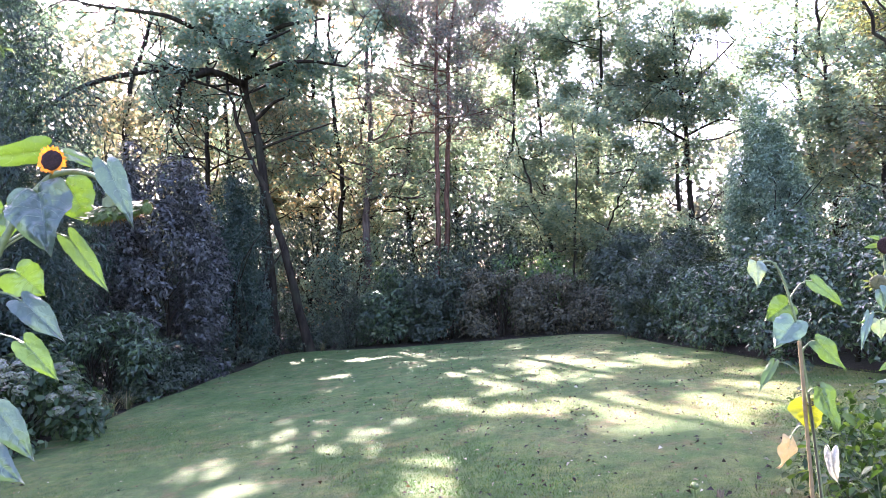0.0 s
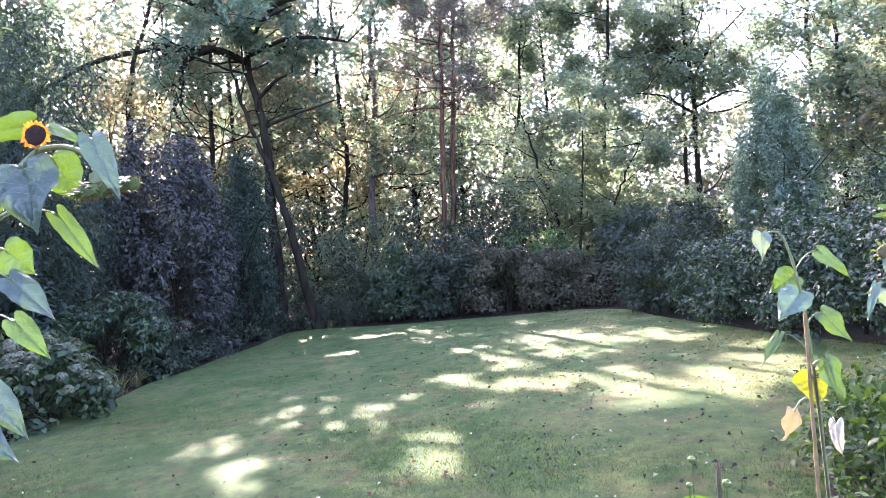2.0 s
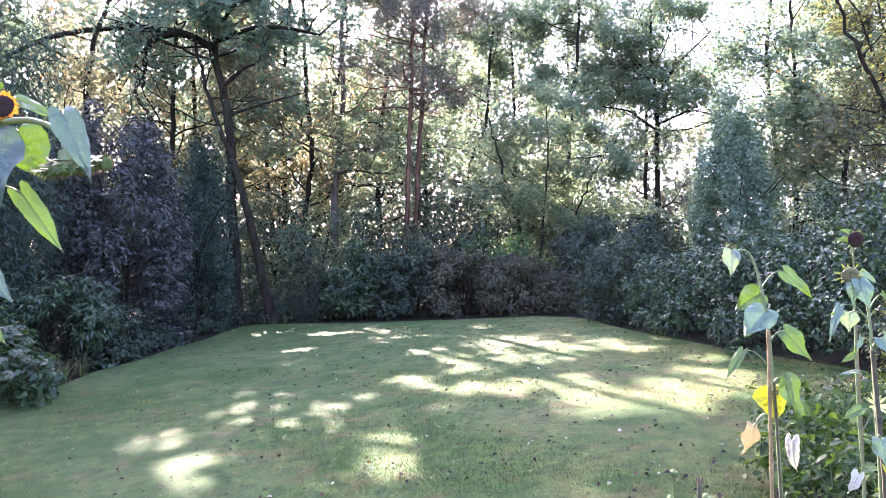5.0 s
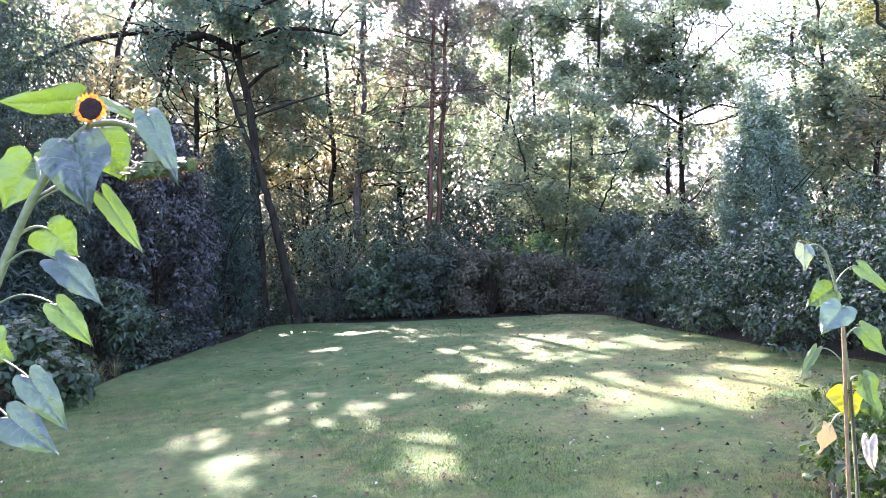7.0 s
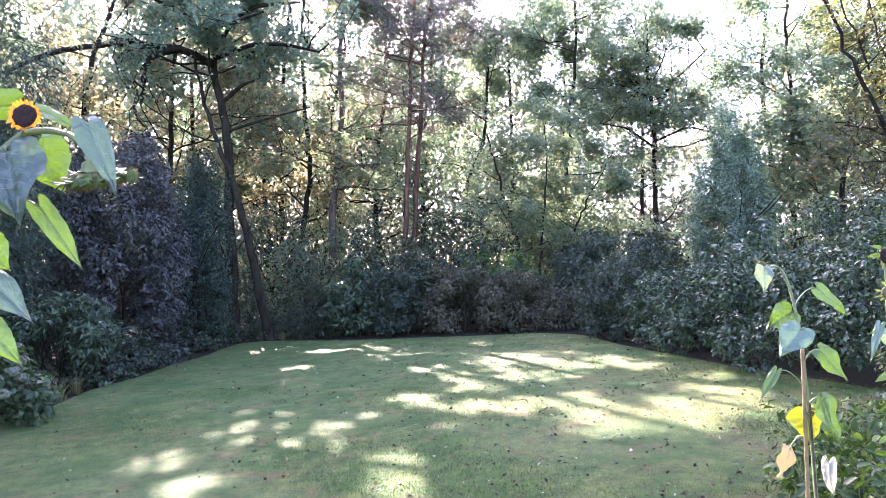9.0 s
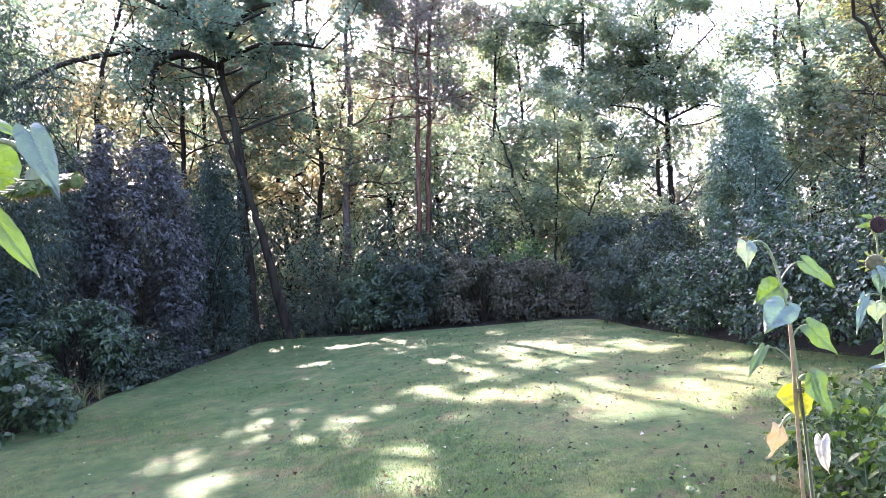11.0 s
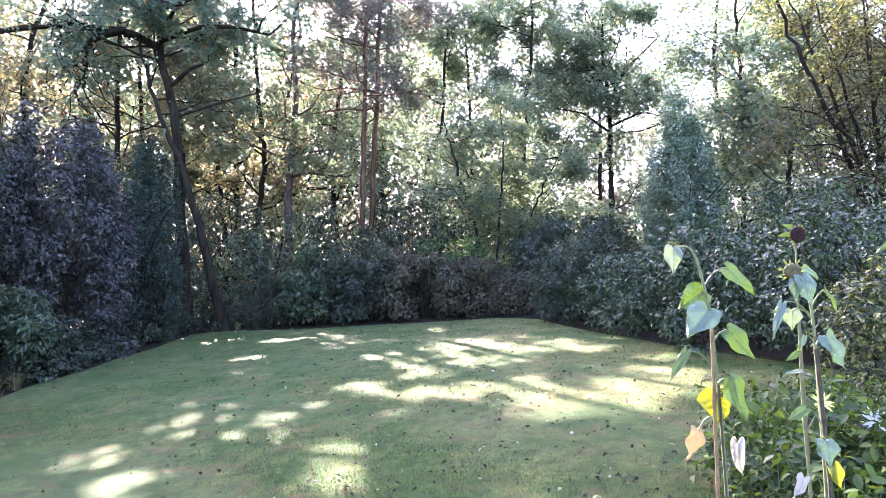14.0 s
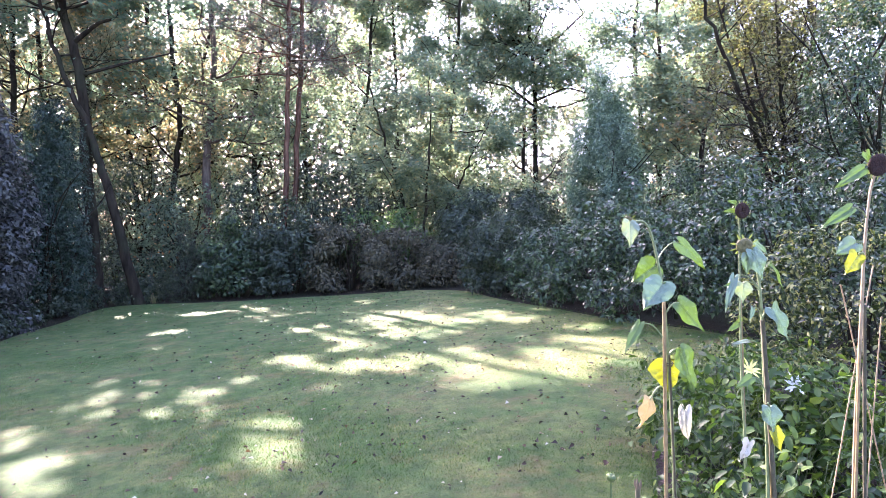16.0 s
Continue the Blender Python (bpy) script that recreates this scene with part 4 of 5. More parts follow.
SEED_DARK = plain_material("dark_seeds", (0.005, 0.002, 0.001), (0.03, 0.010, 0.005), 260, 1.0, 1.0, 0.004)
SEED_GREEN = plain_material("green_bracts", (0.026, 0.046, 0.01), (0.075, 0.125, 0.022), 90, 0.7, 0.8, 0.004)
SEED_PALE = plain_material("pale_bracts", (0.045, 0.047, 0.02), (0.13, 0.12, 0.05), 90, 0.7, 0.8, 0.004)
STEM_GREEN = plain_material("hairy_stem", (0.075, 0.11, 0.04), (0.15, 0.19, 0.08), 60, 0.6, 0.6, 0.001)
BAMBOO = plain_material("bamboo", (0.105, 0.076, 0.036), (0.22, 0.16, 0.075), 30, 0.5)
DARK_CANE = plain_material("weathered_cane", (0.022, 0.021, 0.010), (0.065, 0.06, 0.03), 40, 0.8)
DRY_STEM = plain_material("dry_stalk", (0.17, 0.12, 0.065), (0.28, 0.21, 0.115), 40, 0.7)
TWINE = plain_material("dark_twine", (0.015, 0.015, 0.015), (0.04, 0.04, 0.04), 200, 0.8)


def local(thing, pts):
    return np.asarray(pts, float) - np.array(thing.location)


def sunflower(label, stem, r, mat=None):
    thing = tagged(new("sunflower"), label, "sunflower", "sunflowers")
    thing.location = stem[0]
    P = smooth_path(local(thing, stem), 48)
    rr = np.interp(np.linspace(0, 1, 48), [0, 0.5, 0.85, 1], [r * 1.5, r * 1.15, r * 0.8, r * 1.0])
    rr *= 1 + 0.05 * np.sin(np.arange(48) * 1.9)
    V, F = tubes([(P, rr)], 10)
    mesh_of("stem", V, F, mat or STEM_GREEN, thing, True)
    return thing


def sun_leaf(thing, base, tip, width, mat, petiole=None, face=(0, -1, 0.25), curl=0.15):
    """A heart-shaped blade with a creased midrib, wavy edges and raised side veins, on its stalk."""
    rng = np.random.default_rng(int(abs(base[0] * 7919 + base[2] * 3571) * 10) % 100000)
    b, t = local(thing, base), local(thing, tip)
    d = t - b
    L = np.linalg.norm(d)
    d /= L
    n = np.array(face, float)
    n = unit(n - d * (n @ d))
    s = np.cross(d, n)
    ph = rng.uniform(0, 6)
    rim = smooth_path([(0, 0, 0), (-0.06, 0.06, 0), (-0.13, 0.17, 0), (-0.15, 0.30, 0), (-0.09, 0.43, 0), (0.04, 0.51, 0), (0.2, 0.53, 0), (0.36, 0.49, 0), (0.52, 0.40, 0),
                       (0.68, 0.27, 0), (0.83, 0.13, 0), (0.93, 0.04, 0), (1.0, 0, 0)], 31)
    ns, V = 7, []
    for i in range(31):
        f = (i / 30) ** 1.25
        for j in range(-ns, ns + 1):
            g = abs(j) / ns
            x = f * (1 - g) + rim[i, 0] * g
            y = rim[i, 1] * g * (1.06 if j > 0 else 0.97)
            y *= 1 + 0.03 * math.sin(i * 1.7 + ph) * g
            z = 0.17 * width * y ** 0.8 - curl * L * (x - 0.3) ** 2
            z += 0.1 * width * g ** 2 * math.sin(x * 9 + ph + (2 if j > 0 else 0)) - 0.25 * curl * width * (y * 2) ** 2
            z += ((0.15 if width > 0.1 else 0.07) * abs(math.sin((x * 6.5 - y * 4.5) * 2.2 + 0.4)) + 0.02 * math.sin(x * 31 + ph) * math.sin(y * 37 + 2 * ph)) * width * math.sin(math.pi * min(1, g * 1.1)) ** 0.7
            V.append(b + d * (x * L) + s * (y * width * (1 if j > 0 else -1)) + n * z)
    nv_ = 2 * ns + 1
    i, j = np.meshgrid(np.arange(30), np.arange(nv_ - 1), indexing="ij")
    F = np.stack([i * nv_ + j, i * nv_ + j + 1, (i + 1) * nv_ + j + 1, (i + 1) * nv_ + j], -1).reshape(-1, 4)
    leaf = mesh_of("leaf", V, F, mat, thing, True)
    W_, FF = tubes([(np.array([V[i * nv_ + ns] - n * 0.0003 for i in range(31)]), np.linspace(0.0011, 0.0002, 31) * (width / 0.1) ** 0.5)], 5)
    mesh_of("midrib", W_, FF, VEIN if width > 0.035 else mat, leaf, True)
    if width > 0.035:
        veins = []
        for i in range(3, 22, 4):
            for sgn in (-1, 1):
                row = [V[min(30, i + q) * nv_ + ns + sgn * q] - n * 0.0002 for q in range(ns)]
                veins.append((np.array(row), np.linspace(0.0006, 0.0002, ns) * (width / 0.1) ** 0.5))
        W_, FF = tubes(veins, 4)
        mesh_of("venation", W_, FF, VEIN, leaf, True)
    if petiole is not None:
        p = local(thing, petiole)
        mid = (p + b) / 2 + np.array([0, 0, 0.22 * np.linalg.norm(b - p)])
        W_, FF = tubes([(smooth_path([p, (p + mid) / 2 + (0, 0, 0.005), mid, (mid + b) / 2 + (0, 0, 0.005), b], 14), np.linspace(0.0042, 0.0024, 14) * max(0.6, min(1.2, width / 0.09)))], 7)
        mesh_of("leaf_stalk", W_, FF, STEM_GREEN, thing, True)
    return leaf


def disc_mesh(c, ax, r, thick, seed, n=26, rings=7):
    """A shallow domed disc with an uneven face, its axis along ax."""
    rng = np.random.default_rng(seed)
    ax = unit(np.array(ax, float))
    a = unit(np.cross(ax, (0.3, 0.1, 1.0)))
    b = np.cross(ax, a)
    prof = [(0.02, 0.55), (0.35, 0.75), (0.65, 0.8), (0.88, 0.6), (1.0, 0.2), (0.96, -0.25), (0.7, -0.7), (0.25, -1.1)]
    V = []
    for rad, h in prof:
        for k in range(n):
            t = 2 * math.pi * k / n
            q = 1 + rng.normal(0, 0.035)
            V.append(c + (a * math.cos(t) + b * math.sin(t)) * r * rad * q + ax * (thick * h + rng.normal(0, thick * 0.06)))
    m = len(prof)
    i, j = np.meshgrid(np.arange(m - 1), np.arange(n), indexing="ij")
    k = (j + 1) % n
    F = np.stack([i * n + j, i * n + k, (i + 1) * n + k, (i + 1) * n + j], -1).reshape(-1, 4)
    return np.array(V), F, ax, a, b


def petals(head, c, ax, a, b, r, length, mat, count, seed, sweep=0.15, name="petal", ragged=0.22, wide=1.0):
    rng = np.random.default_rng(seed)
    for k in range(count):
        t = 2 * math.pi * (k + rng.uniform(-0.3, 0.3)) / count
        out = a * math.cos(t) + b * math.sin(t)
        d = unit(out + ax * (sweep + rng.normal(0, ragged)))
        s = np.cross(d, ax)
        L, w = length * rng.uniform(0.7, 1.3), length * rng.uniform(0.22, 0.36) * wide
        p = c + out * r * 0.92
        up = np.cross(s, d)
        V = [p - s * w * 0.35, p + s * w * 0.35, p + d * L * 0.5 + s * w * 0.55 + up * 0.1 * w, p + d * L * 0.5 - s * w * 0.55 + up * 0.1 * w, p + d * L + up * rng.normal(0, 0.25) * w, p + d * L * 0.5 + up * -0.15 * w]
        mesh_of(name, V, [[0, 1, 5], [1, 2, 5], [0, 5, 3], [5, 2, 4], [5, 4, 3]], mat, head, True)


def flower(thing, c, ax, r, length, kind, count, stalk):
    """An open head that faces ax: dark seeds ringed by petals or dry sepals."""
    c_ = local(thing, c)
    V, F, ax, a, b = disc_mesh(c_, ax, r, r * 0.3, int(r * 1e5))
    head = mesh_of("flower_head", V, F, SEED_DARK, thing, True, "dark brown seed disc")
    mat = {"PETAL": PETAL, "SEPAL": SEPAL}[kind]
    petals(head, c_, ax, a, b, r, length, mat, count, 5, name="petal" if kind == "PETAL" else "sepal", ragged=0.3 if kind == "PETAL" else 0.7, wide=1.9 if kind == "PETAL" else 1.0)
    V, F = tubes([(smooth_path([local(thing, stalk), c_ - ax * r * 0.8, c_ - ax * r * 0.25], 8), np.linspace(0.003, 0.0042, 8))], 7)
    mesh_of("flower_stalk", V, F, STEM_GREEN, thing, True)


def seed_head(thing, c, ax, r, kind, stalk):
    """A nodding, ripening head with green bracts and shrivelled petals."""
    c_ = local(thing, c)
    V, F, ax, a, b = disc_mesh(c_, ax, r, r * 0.28, int(r * 1e5) + 1)
    mat = {"SEED_GREEN": SEED_GREEN, "SEED_PALE": SEED_PALE}[kind]
    head = mesh_of("seed_head", V, F, mat, thing, True, "ripening seed head" if kind == "SEED_GREEN" else "pale dry bud")
    ripe = kind == "SEED_GREEN"
    petals(head, c_, ax, a, b, r, r * (0.5 if ripe else 0.8), BRACT if ripe else SEPAL, 22 if ripe else 11, 9, -0.25, "bract")
    if ripe:
        for ring, (back, rad, size_, sweep) in enumerate([(0.1, 0.98, 0.42, 0.9), (0.2, 0.86, 0.4, 0.35), (0.3, 0.66, 0.4, 0.15)]):
            petals(head, c_ - ax * r * back, ax, a, b, r * rad, r * size_, BRACT, 22 - 3 * ring, 14 + ring, sweep, "bract", 0.45, 1.8)
    for ring in range(2 if ripe else 1):
        petals(head, c_ + ax * r * 0.15, ax, a, b, r * (0.97 - 0.14 * ring), r * 0.24, WITHERED if ripe else PALE_DRY, 34 if ripe else 20, 10 + ring, 1.1 + ring, "petal", 0.7)
    V, F = tubes([(smooth_path([local(thing, stalk), c_ - ax * r * 0.75, c_ - ax * r * 0.3], 8), np.linspace(0.008, 0.026, 8) * (r / 0.06))], 8)
    mesh_of("flower_stalk", V, F, STEM_GREEN, thing, True)


def cane(label, top, bottom, r, mat):
    """A garden cane with its joints."""
    thing = tagged(new("garden_cane"), label, "cane", "canes")
    thing.location = bottom
    a, n = local(thing, top), 40
    P = np.linspace((0, 0, 0), a, n)
    P[1:-1] += np.random.default_rng(int(abs(a[0]) * 1000) + 3).normal(0, r * 0.06, (n - 2, 3))
    rr = np.full(n, r)
    rr[::8] *= 1.22
    V, F = tubes([(P, rr)], 8)
    F = list(map(list, F))
    mesh_of("shaft", V, np.array(F), mat, thing, True)
    V, F = tubes([([a - (0, 0, r * 0.2), a + (0, 0, r * 0.05)], [r, r * 0.05])], 8)
    mesh_of("cut_end", V, F, mat, thing)
    return thing



tall = sunflower("tall sunflower bowing under its heavy seed head", [(-1.55, 1.25, -0.16560742846518223), (-1.36, 1.24, 0.45), (-1.22, 1.22, 0.85), (-1.017, 1.2, 1.436), (-0.954, 1.2, 1.59), (-0.895, 1.2, 1.692), (-0.85, 1.2, 1.743), (-0.82, 1.2, 1.764), (-0.771, 1.2, 1.767), (-0.728, 1.2, 1.755), (-0.701, 1.2, 1.726), (-0.691, 1.2, 1.696)], 0.007)
sun_leaf(tall, (-0.848, 1.18, 1.714), (-0.778, 1.1, 1.572), 0.132, SHADED_LEAF, (-0.868, 1.2, 1.723), (0.1, -0.8, 0.6), 0.1)
sun_leaf(tall, (-0.997, 1.28, 1.694), (-1.047, 1.25, 1.576), 0.098, SUN_LEAF, (-0.933, 1.2, 1.639), (0.5, -1, 0.1), 0.15)
sun_leaf(tall, (-0.88, 1.25, 1.83), (-0.996, 1.15, 1.786), 0.067, SUN_LEAF, (-0.856, 1.2, 1.787), (0, -0.8, -0.6), 0.35)
sun_leaf(tall, (-0.833, 1.25, 1.824), (-0.719, 1.2, 1.776), 0.033, SUN_LEAF, (-0.82, 1.2, 1.781), (0, -0.8, 0.6), 0.2)
sun_leaf(tall, (-0.845, 1.28, 1.756), (-0.794, 1.3, 1.647), 0.102, SUN_LEAF, (-0.849, 1.2, 1.716), (0.2, -1, 0.2), 0.15)
sun_leaf(tall, (-0.691, 1.18, 1.777), (-0.613, 1.15, 1.632), 0.059, SHADED_LEAF, (-0.747, 1.2, 1.761), (0.6, -1, 0.3), 0.2)
sun_leaf(tall, (-0.847, 1.3, 1.619), (-0.76, 1.33, 1.476), 0.05, SUN_LEAF, (-0.944, 1.2, 1.59), (0.5, -0.8, 0.3), 0.1)
sun_leaf(tall, (-0.927, 1.22, 1.536), (-0.874, 1.25, 1.474), 0.09, SUN_LEAF, (-0.987, 1.2, 1.509), (0.1, -1, 0.2), 0.05)
sun_leaf(tall, (-0.866, 1.15, 1.468), (-0.765, 1.15, 1.373), 0.062, SHADED_LEAF, (-1.017, 1.2, 1.443), (0.2, -0.7, 0.7), 0.2)
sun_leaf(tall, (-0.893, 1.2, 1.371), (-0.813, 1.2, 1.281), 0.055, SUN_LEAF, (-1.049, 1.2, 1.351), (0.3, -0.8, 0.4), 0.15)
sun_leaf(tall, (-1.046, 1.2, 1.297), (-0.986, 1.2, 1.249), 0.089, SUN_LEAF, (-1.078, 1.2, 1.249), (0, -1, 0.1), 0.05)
sun_leaf(tall, (-0.918, 1.15, 1.224), (-0.836, 1.15, 1.112), 0.062, SHADED_LEAF, (-1.107, 1.2, 1.225), (0.3, -0.8, 0.5), 0.2)
sun_leaf(tall, (-0.941, 1.12, 1.15), (-0.83, 1.1, 1.081), 0.072, SHADED_LEAF, (-1.13, 1.2, 1.152), (0.1, -0.8, 0.5), 0.15)
sun_leaf(tall, (-1.007, 1.3, 1.697), (-0.962, 1.3, 1.677), 0.053, SUN_LEAF, None, (0, -1, 0.1), 0.05)
flower(tall, (-0.794, 1.14, 1.782), (0.05, -1, 0.08), 0.023, 0.0125, "PETAL", 32, (-0.838, 1.2, 1.748))
flower(tall, (-0.935, 1.29, 1.651), (-0.35, -0.9, 0.1), 0.009, 0.013, "PETAL", 14, (-0.945, 1.2, 1.6))
seed_head(tall, (-0.686, 1.21, 1.666), (0.12, 0.26, -1), 0.062, "SEED_GREEN", (-0.694, 1.2, 1.704))
seed_head(tall, (-0.608, 1.2, 1.675), (0.9, -0.4, -0.2), 0.015, "SEED_GREEN", (-0.636, 1.2, 1.684))
staked = sunflower("thin staked sunflower with a drooping bud and yellowing leaves", [(1.329, 1.88, 0.086), (1.321, 1.88, 0.614), (1.316, 1.88, 0.706), (1.304, 1.88, 0.891), (1.291, 1.88, 1.044), (1.277, 1.88, 1.187), (1.266, 1.88, 1.299), (1.249, 1.88, 1.374), (1.231, 1.88, 1.449), (1.211, 1.88, 1.501), (1.19, 1.88, 1.523), (1.168, 1.88, 1.524), (1.153, 1.88, 1.513)], 0.0044)
sun_leaf(staked, (1.124, 1.85, 1.518), (1.116, 1.83, 1.436), 0.058, PALE_LEAF, None, (0, -1, 0.25), 0.15)
sun_leaf(staked, (1.324, 1.88, 1.453), (1.413, 1.85, 1.367), 0.05, SUN_LEAF, (1.245, 1.88, 1.396), (-0.3, -0.8, 0.6), 0.2)
sun_leaf(staked, (1.259, 1.92, 1.374), (1.191, 1.95, 1.316), 0.086, SUN_LEAF, (1.273, 1.92, 1.337), (0, -1, 0.2), 0.1)
sun_leaf(staked, (1.202, 1.78, 1.323), (1.122, 1.76, 1.245), 0.091, SHEEN_LEAF, (1.208, 1.78, 1.311), (-0.2, -0.8, 0.6), 0.05)
sun_leaf(staked, (1.234, 1.82, 1.322), (1.268, 1.82, 1.312), 0.016, SHEEN_LEAF, None, (0, -1, 0.25), 0.15)
sun_leaf(staked, (1.316, 1.86, 1.251), (1.397, 1.84, 1.157), 0.073, SUN_LEAF, (1.266, 1.86, 1.221), (0.1, -1, 0.3), 0.1)
sun_leaf(staked, (1.17, 1.86, 1.184), (1.1, 1.84, 1.089), 0.031, SUN_LEAF, (1.255, 1.86, 1.139), (-0.6, -0.7, 0.3), 0.1)
sun_leaf(staked, (1.304, 1.92, 1.05), (1.314, 1.92, 0.94), 0.124, YELLOW_LEAF, (1.311, 1.92, 1.068), (0, -1, 0.1), 0.05)
sun_leaf(staked, (1.295, 1.82, 1.098), (1.339, 1.8, 0.967), 0.089, SUN_LEAF, (1.256, 1.82, 1.091), (0.4, -1, 0.2), 0.1)
sun_leaf(staked, (1.199, 1.84, 0.937), (1.17, 1.84, 0.838), 0.079, DRY_LEAF, (1.242, 1.84, 0.979), (0.5, -0.9, 0.2), 0.45)
sun_leaf(staked, (1.341, 1.86, 0.891), (1.348, 1.86, 0.772), 0.044, PALE_DRY, (1.296, 1.86, 0.922), (-0.9, -0.8, 0), 0.7)
seed_head(staked, (1.13, 1.87, 1.526), (-0.55, -0.5, -0.4), 0.015, "SEED_PALE", (1.157, 1.88, 1.518))
cane("golden bamboo cane beside a sunflower", (1.261, 1.865, 1.254), (1.297, 1.865, 0.032), 0.006, BAMBOO)
cane("thin dark stake tied to a sunflower", (1.274, 1.85, 1.081), (1.34, 1.85, 0.033), 0.0035, DARK_CANE)
TIE_AT = (1.285, 1.872, 1.046)
bare = sunflower("slender sunflower with a dark seeded head", [(1.713, 2.0, 0.12), (1.691, 2.0, 0.731), (1.676, 2.0, 0.888), (1.666, 2.0, 1.046), (1.658, 2.0, 1.283), (1.654, 2.0, 1.402), (1.653, 2.0, 1.502), (1.651, 2.0, 1.53)], 0.0034)
flower(bare, (1.646, 1.98, 1.569), (-0.05, -1, -0.05), 0.029, 0.014, "SEPAL", 18, (1.651, 2.0, 1.53))
sun_leaf(bare, (1.63, 2.0, 1.571), (1.581, 2.0, 1.565), 0.018, SUN_LEAF, (1.645, 2.0, 1.522), (0, -1, 0.25), 0.15)
sun_leaf(bare, (1.635, 2.0, 1.597), (1.599, 2.0, 1.605), 0.016, SUN_LEAF, None, (0, -1, 0.25), 0.15)
sun_leaf(bare, (1.654, 2.0, 1.155), (1.607, 2.0, 1.126), 0.023, SUN_LEAF, (1.662, 2.0, 1.125), (0, -1, 0.25), 0.15)
sun_leaf(bare, (1.663, 2.0, 1.165), (1.655, 2.0, 1.185), 0.019, FRESH_LEAF, None, (0, -1, 0.25), 0.15)
faded = sunflower("fading sunflower with a nodding pale head and leaves tinted like sky sheen", [(1.515, 1.66, 0.103), (1.501, 1.66, 0.75), (1.491, 1.66, 0.915), (1.479, 1.66, 1.08), (1.469, 1.66, 1.23), (1.459, 1.66, 1.33), (1.448, 1.66, 1.38), (1.43, 1.66, 1.418), (1.413, 1.66, 1.438)], 0.0042)
seed_head(faded, (1.37, 1.62, 1.447), (-0.3, -1, -0.35), 0.024, "SEED_PALE", (1.416, 1.66, 1.437))
sun_leaf(faded, (1.387, 1.6, 1.431), (1.406, 1.58, 1.344), 0.057, SHEEN_LEAF, None, (0, -1, 0.25), 0.15)
sun_leaf(faded, (1.366, 1.6, 1.42), (1.366, 1.6, 1.359), 0.032, SHEEN_LEAF, None, (-0.6, -1, 0.2), 0.15)
sun_leaf(faded, (1.424, 1.64, 1.457), (1.473, 1.64, 1.422), 0.02, SHEEN_LEAF, None, (0, -1, 0.25), 0.15)
sun_leaf(faded, (1.536, 1.7, 1.386), (1.586, 1.7, 1.305), 0.034, SUN_LEAF, (1.487, 1.7, 1.335), (0.7, -0.8, 0.2), 0.15)
sun_leaf(faded, (1.338, 1.62, 1.353), (1.292, 1.6, 1.25), 0.024, SHEEN_LEAF, (1.421, 1.62, 1.322), (-0.7, -0.8, 0.2), 0.3)
sun_leaf(faded, (1.369, 1.62, 1.334), (1.368, 1.62, 1.275), 0.055, PALE_LEAF, (1.424, 1.62, 1.314), (0, -1, 0.25), 0.15)
sun_leaf(faded, (1.345, 1.62, 1.337), (1.299, 1.62, 1.326), 0.013, SUN_LEAF, None, (0, -1, 0.25), 0.15)
sun_leaf(faded, (1.488, 1.64, 1.255), (1.538, 1.62, 1.159), 0.075, SHEEN_LEAF, (1.456, 1.64, 1.229), (0.4, -1, 0.2), 0.1)
sun_leaf(faded, (1.422, 1.64, 1.258), (1.395, 1.62, 1.223), 0.016, SHEEN_LEAF, (1.456, 1.64, 1.224), (0, -1, 0.25), 0.15)
sun_leaf(faded, (1.452, 1.7, 1.146), (1.391, 1.7, 1.138), 0.017, PALE_LEAF, (1.513, 1.7, 1.105), (0, -0.5, 1), 0.15)
sun_leaf(faded, (1.421, 1.64, 1.045), (1.361, 1.64, 1.014), 0.029, SUN_LEAF, (1.47, 1.64, 1.0), (0, -0.8, 0.6), 0.1)
sun_leaf(faded, (1.453, 1.6, 0.962), (1.45, 1.58, 0.895), 0.067, SHEEN_LEAF, (1.443, 1.6, 0.974), (0, -1, 0.25), 0.15)
sun_leaf(faded, (1.507, 1.64, 0.879), (1.534, 1.64, 0.808), 0.046, YELLOW_LEAF, (1.479, 1.64, 0.897), (0, -1, 0.25), 0.15)
sun_leaf(faded, (1.4, 1.62, 0.857), (1.372, 1.62, 0.796), 0.039, PALE_DRY, (1.459, 1.62, 0.847), (0, -1, 0), 0.3)
cane("golden bamboo cane beside a sunflower", (1.492, 1.665, 0.963), (1.585, 1.665, 0.052), 0.005, BAMBOO)
cane("weathered dark stake beside a sunflower", (1.459, 1.645, 1.219), (1.575, 1.645, 0.051), 0.0068, DARK_CANE)
cane("golden bamboo cane beside a sunflower", (1.675, 2.02, 1.282), (1.745, 2.02, 0.069), 0.004, BAMBOO)
dry = sunflower("dry sunflower with a dark seed head on a split stem", [(1.708, 1.55, 0.119), (1.712, 1.55, 0.775), (1.714, 1.55, 0.929), (1.721, 1.55, 1.1), (1.726, 1.55, 1.237), (1.73, 1.55, 1.39), (1.737, 1.55, 1.509), (1.749, 1.55, 1.611), (1.763, 1.55, 1.658)], 0.0045, DRY_STEM)
flower(dry, (1.766, 1.54, 1.691), (-0.1, -1, -0.15), 0.034, 0.014, "SEPAL", 20, (1.763, 1.55, 1.658))
sun_leaf(dry, (1.727, 1.55, 1.681), (1.619, 1.55, 1.618), 0.034, SUN_LEAF, (1.761, 1.55, 1.641), (0, -0.8, 0.5), 0.15)
sun_leaf(dry, (1.679, 1.55, 1.559), (1.573, 1.55, 1.499), 0.034, SUN_LEAF, (1.737, 1.55, 1.534), (0, -0.8, 0.5), 0.15)
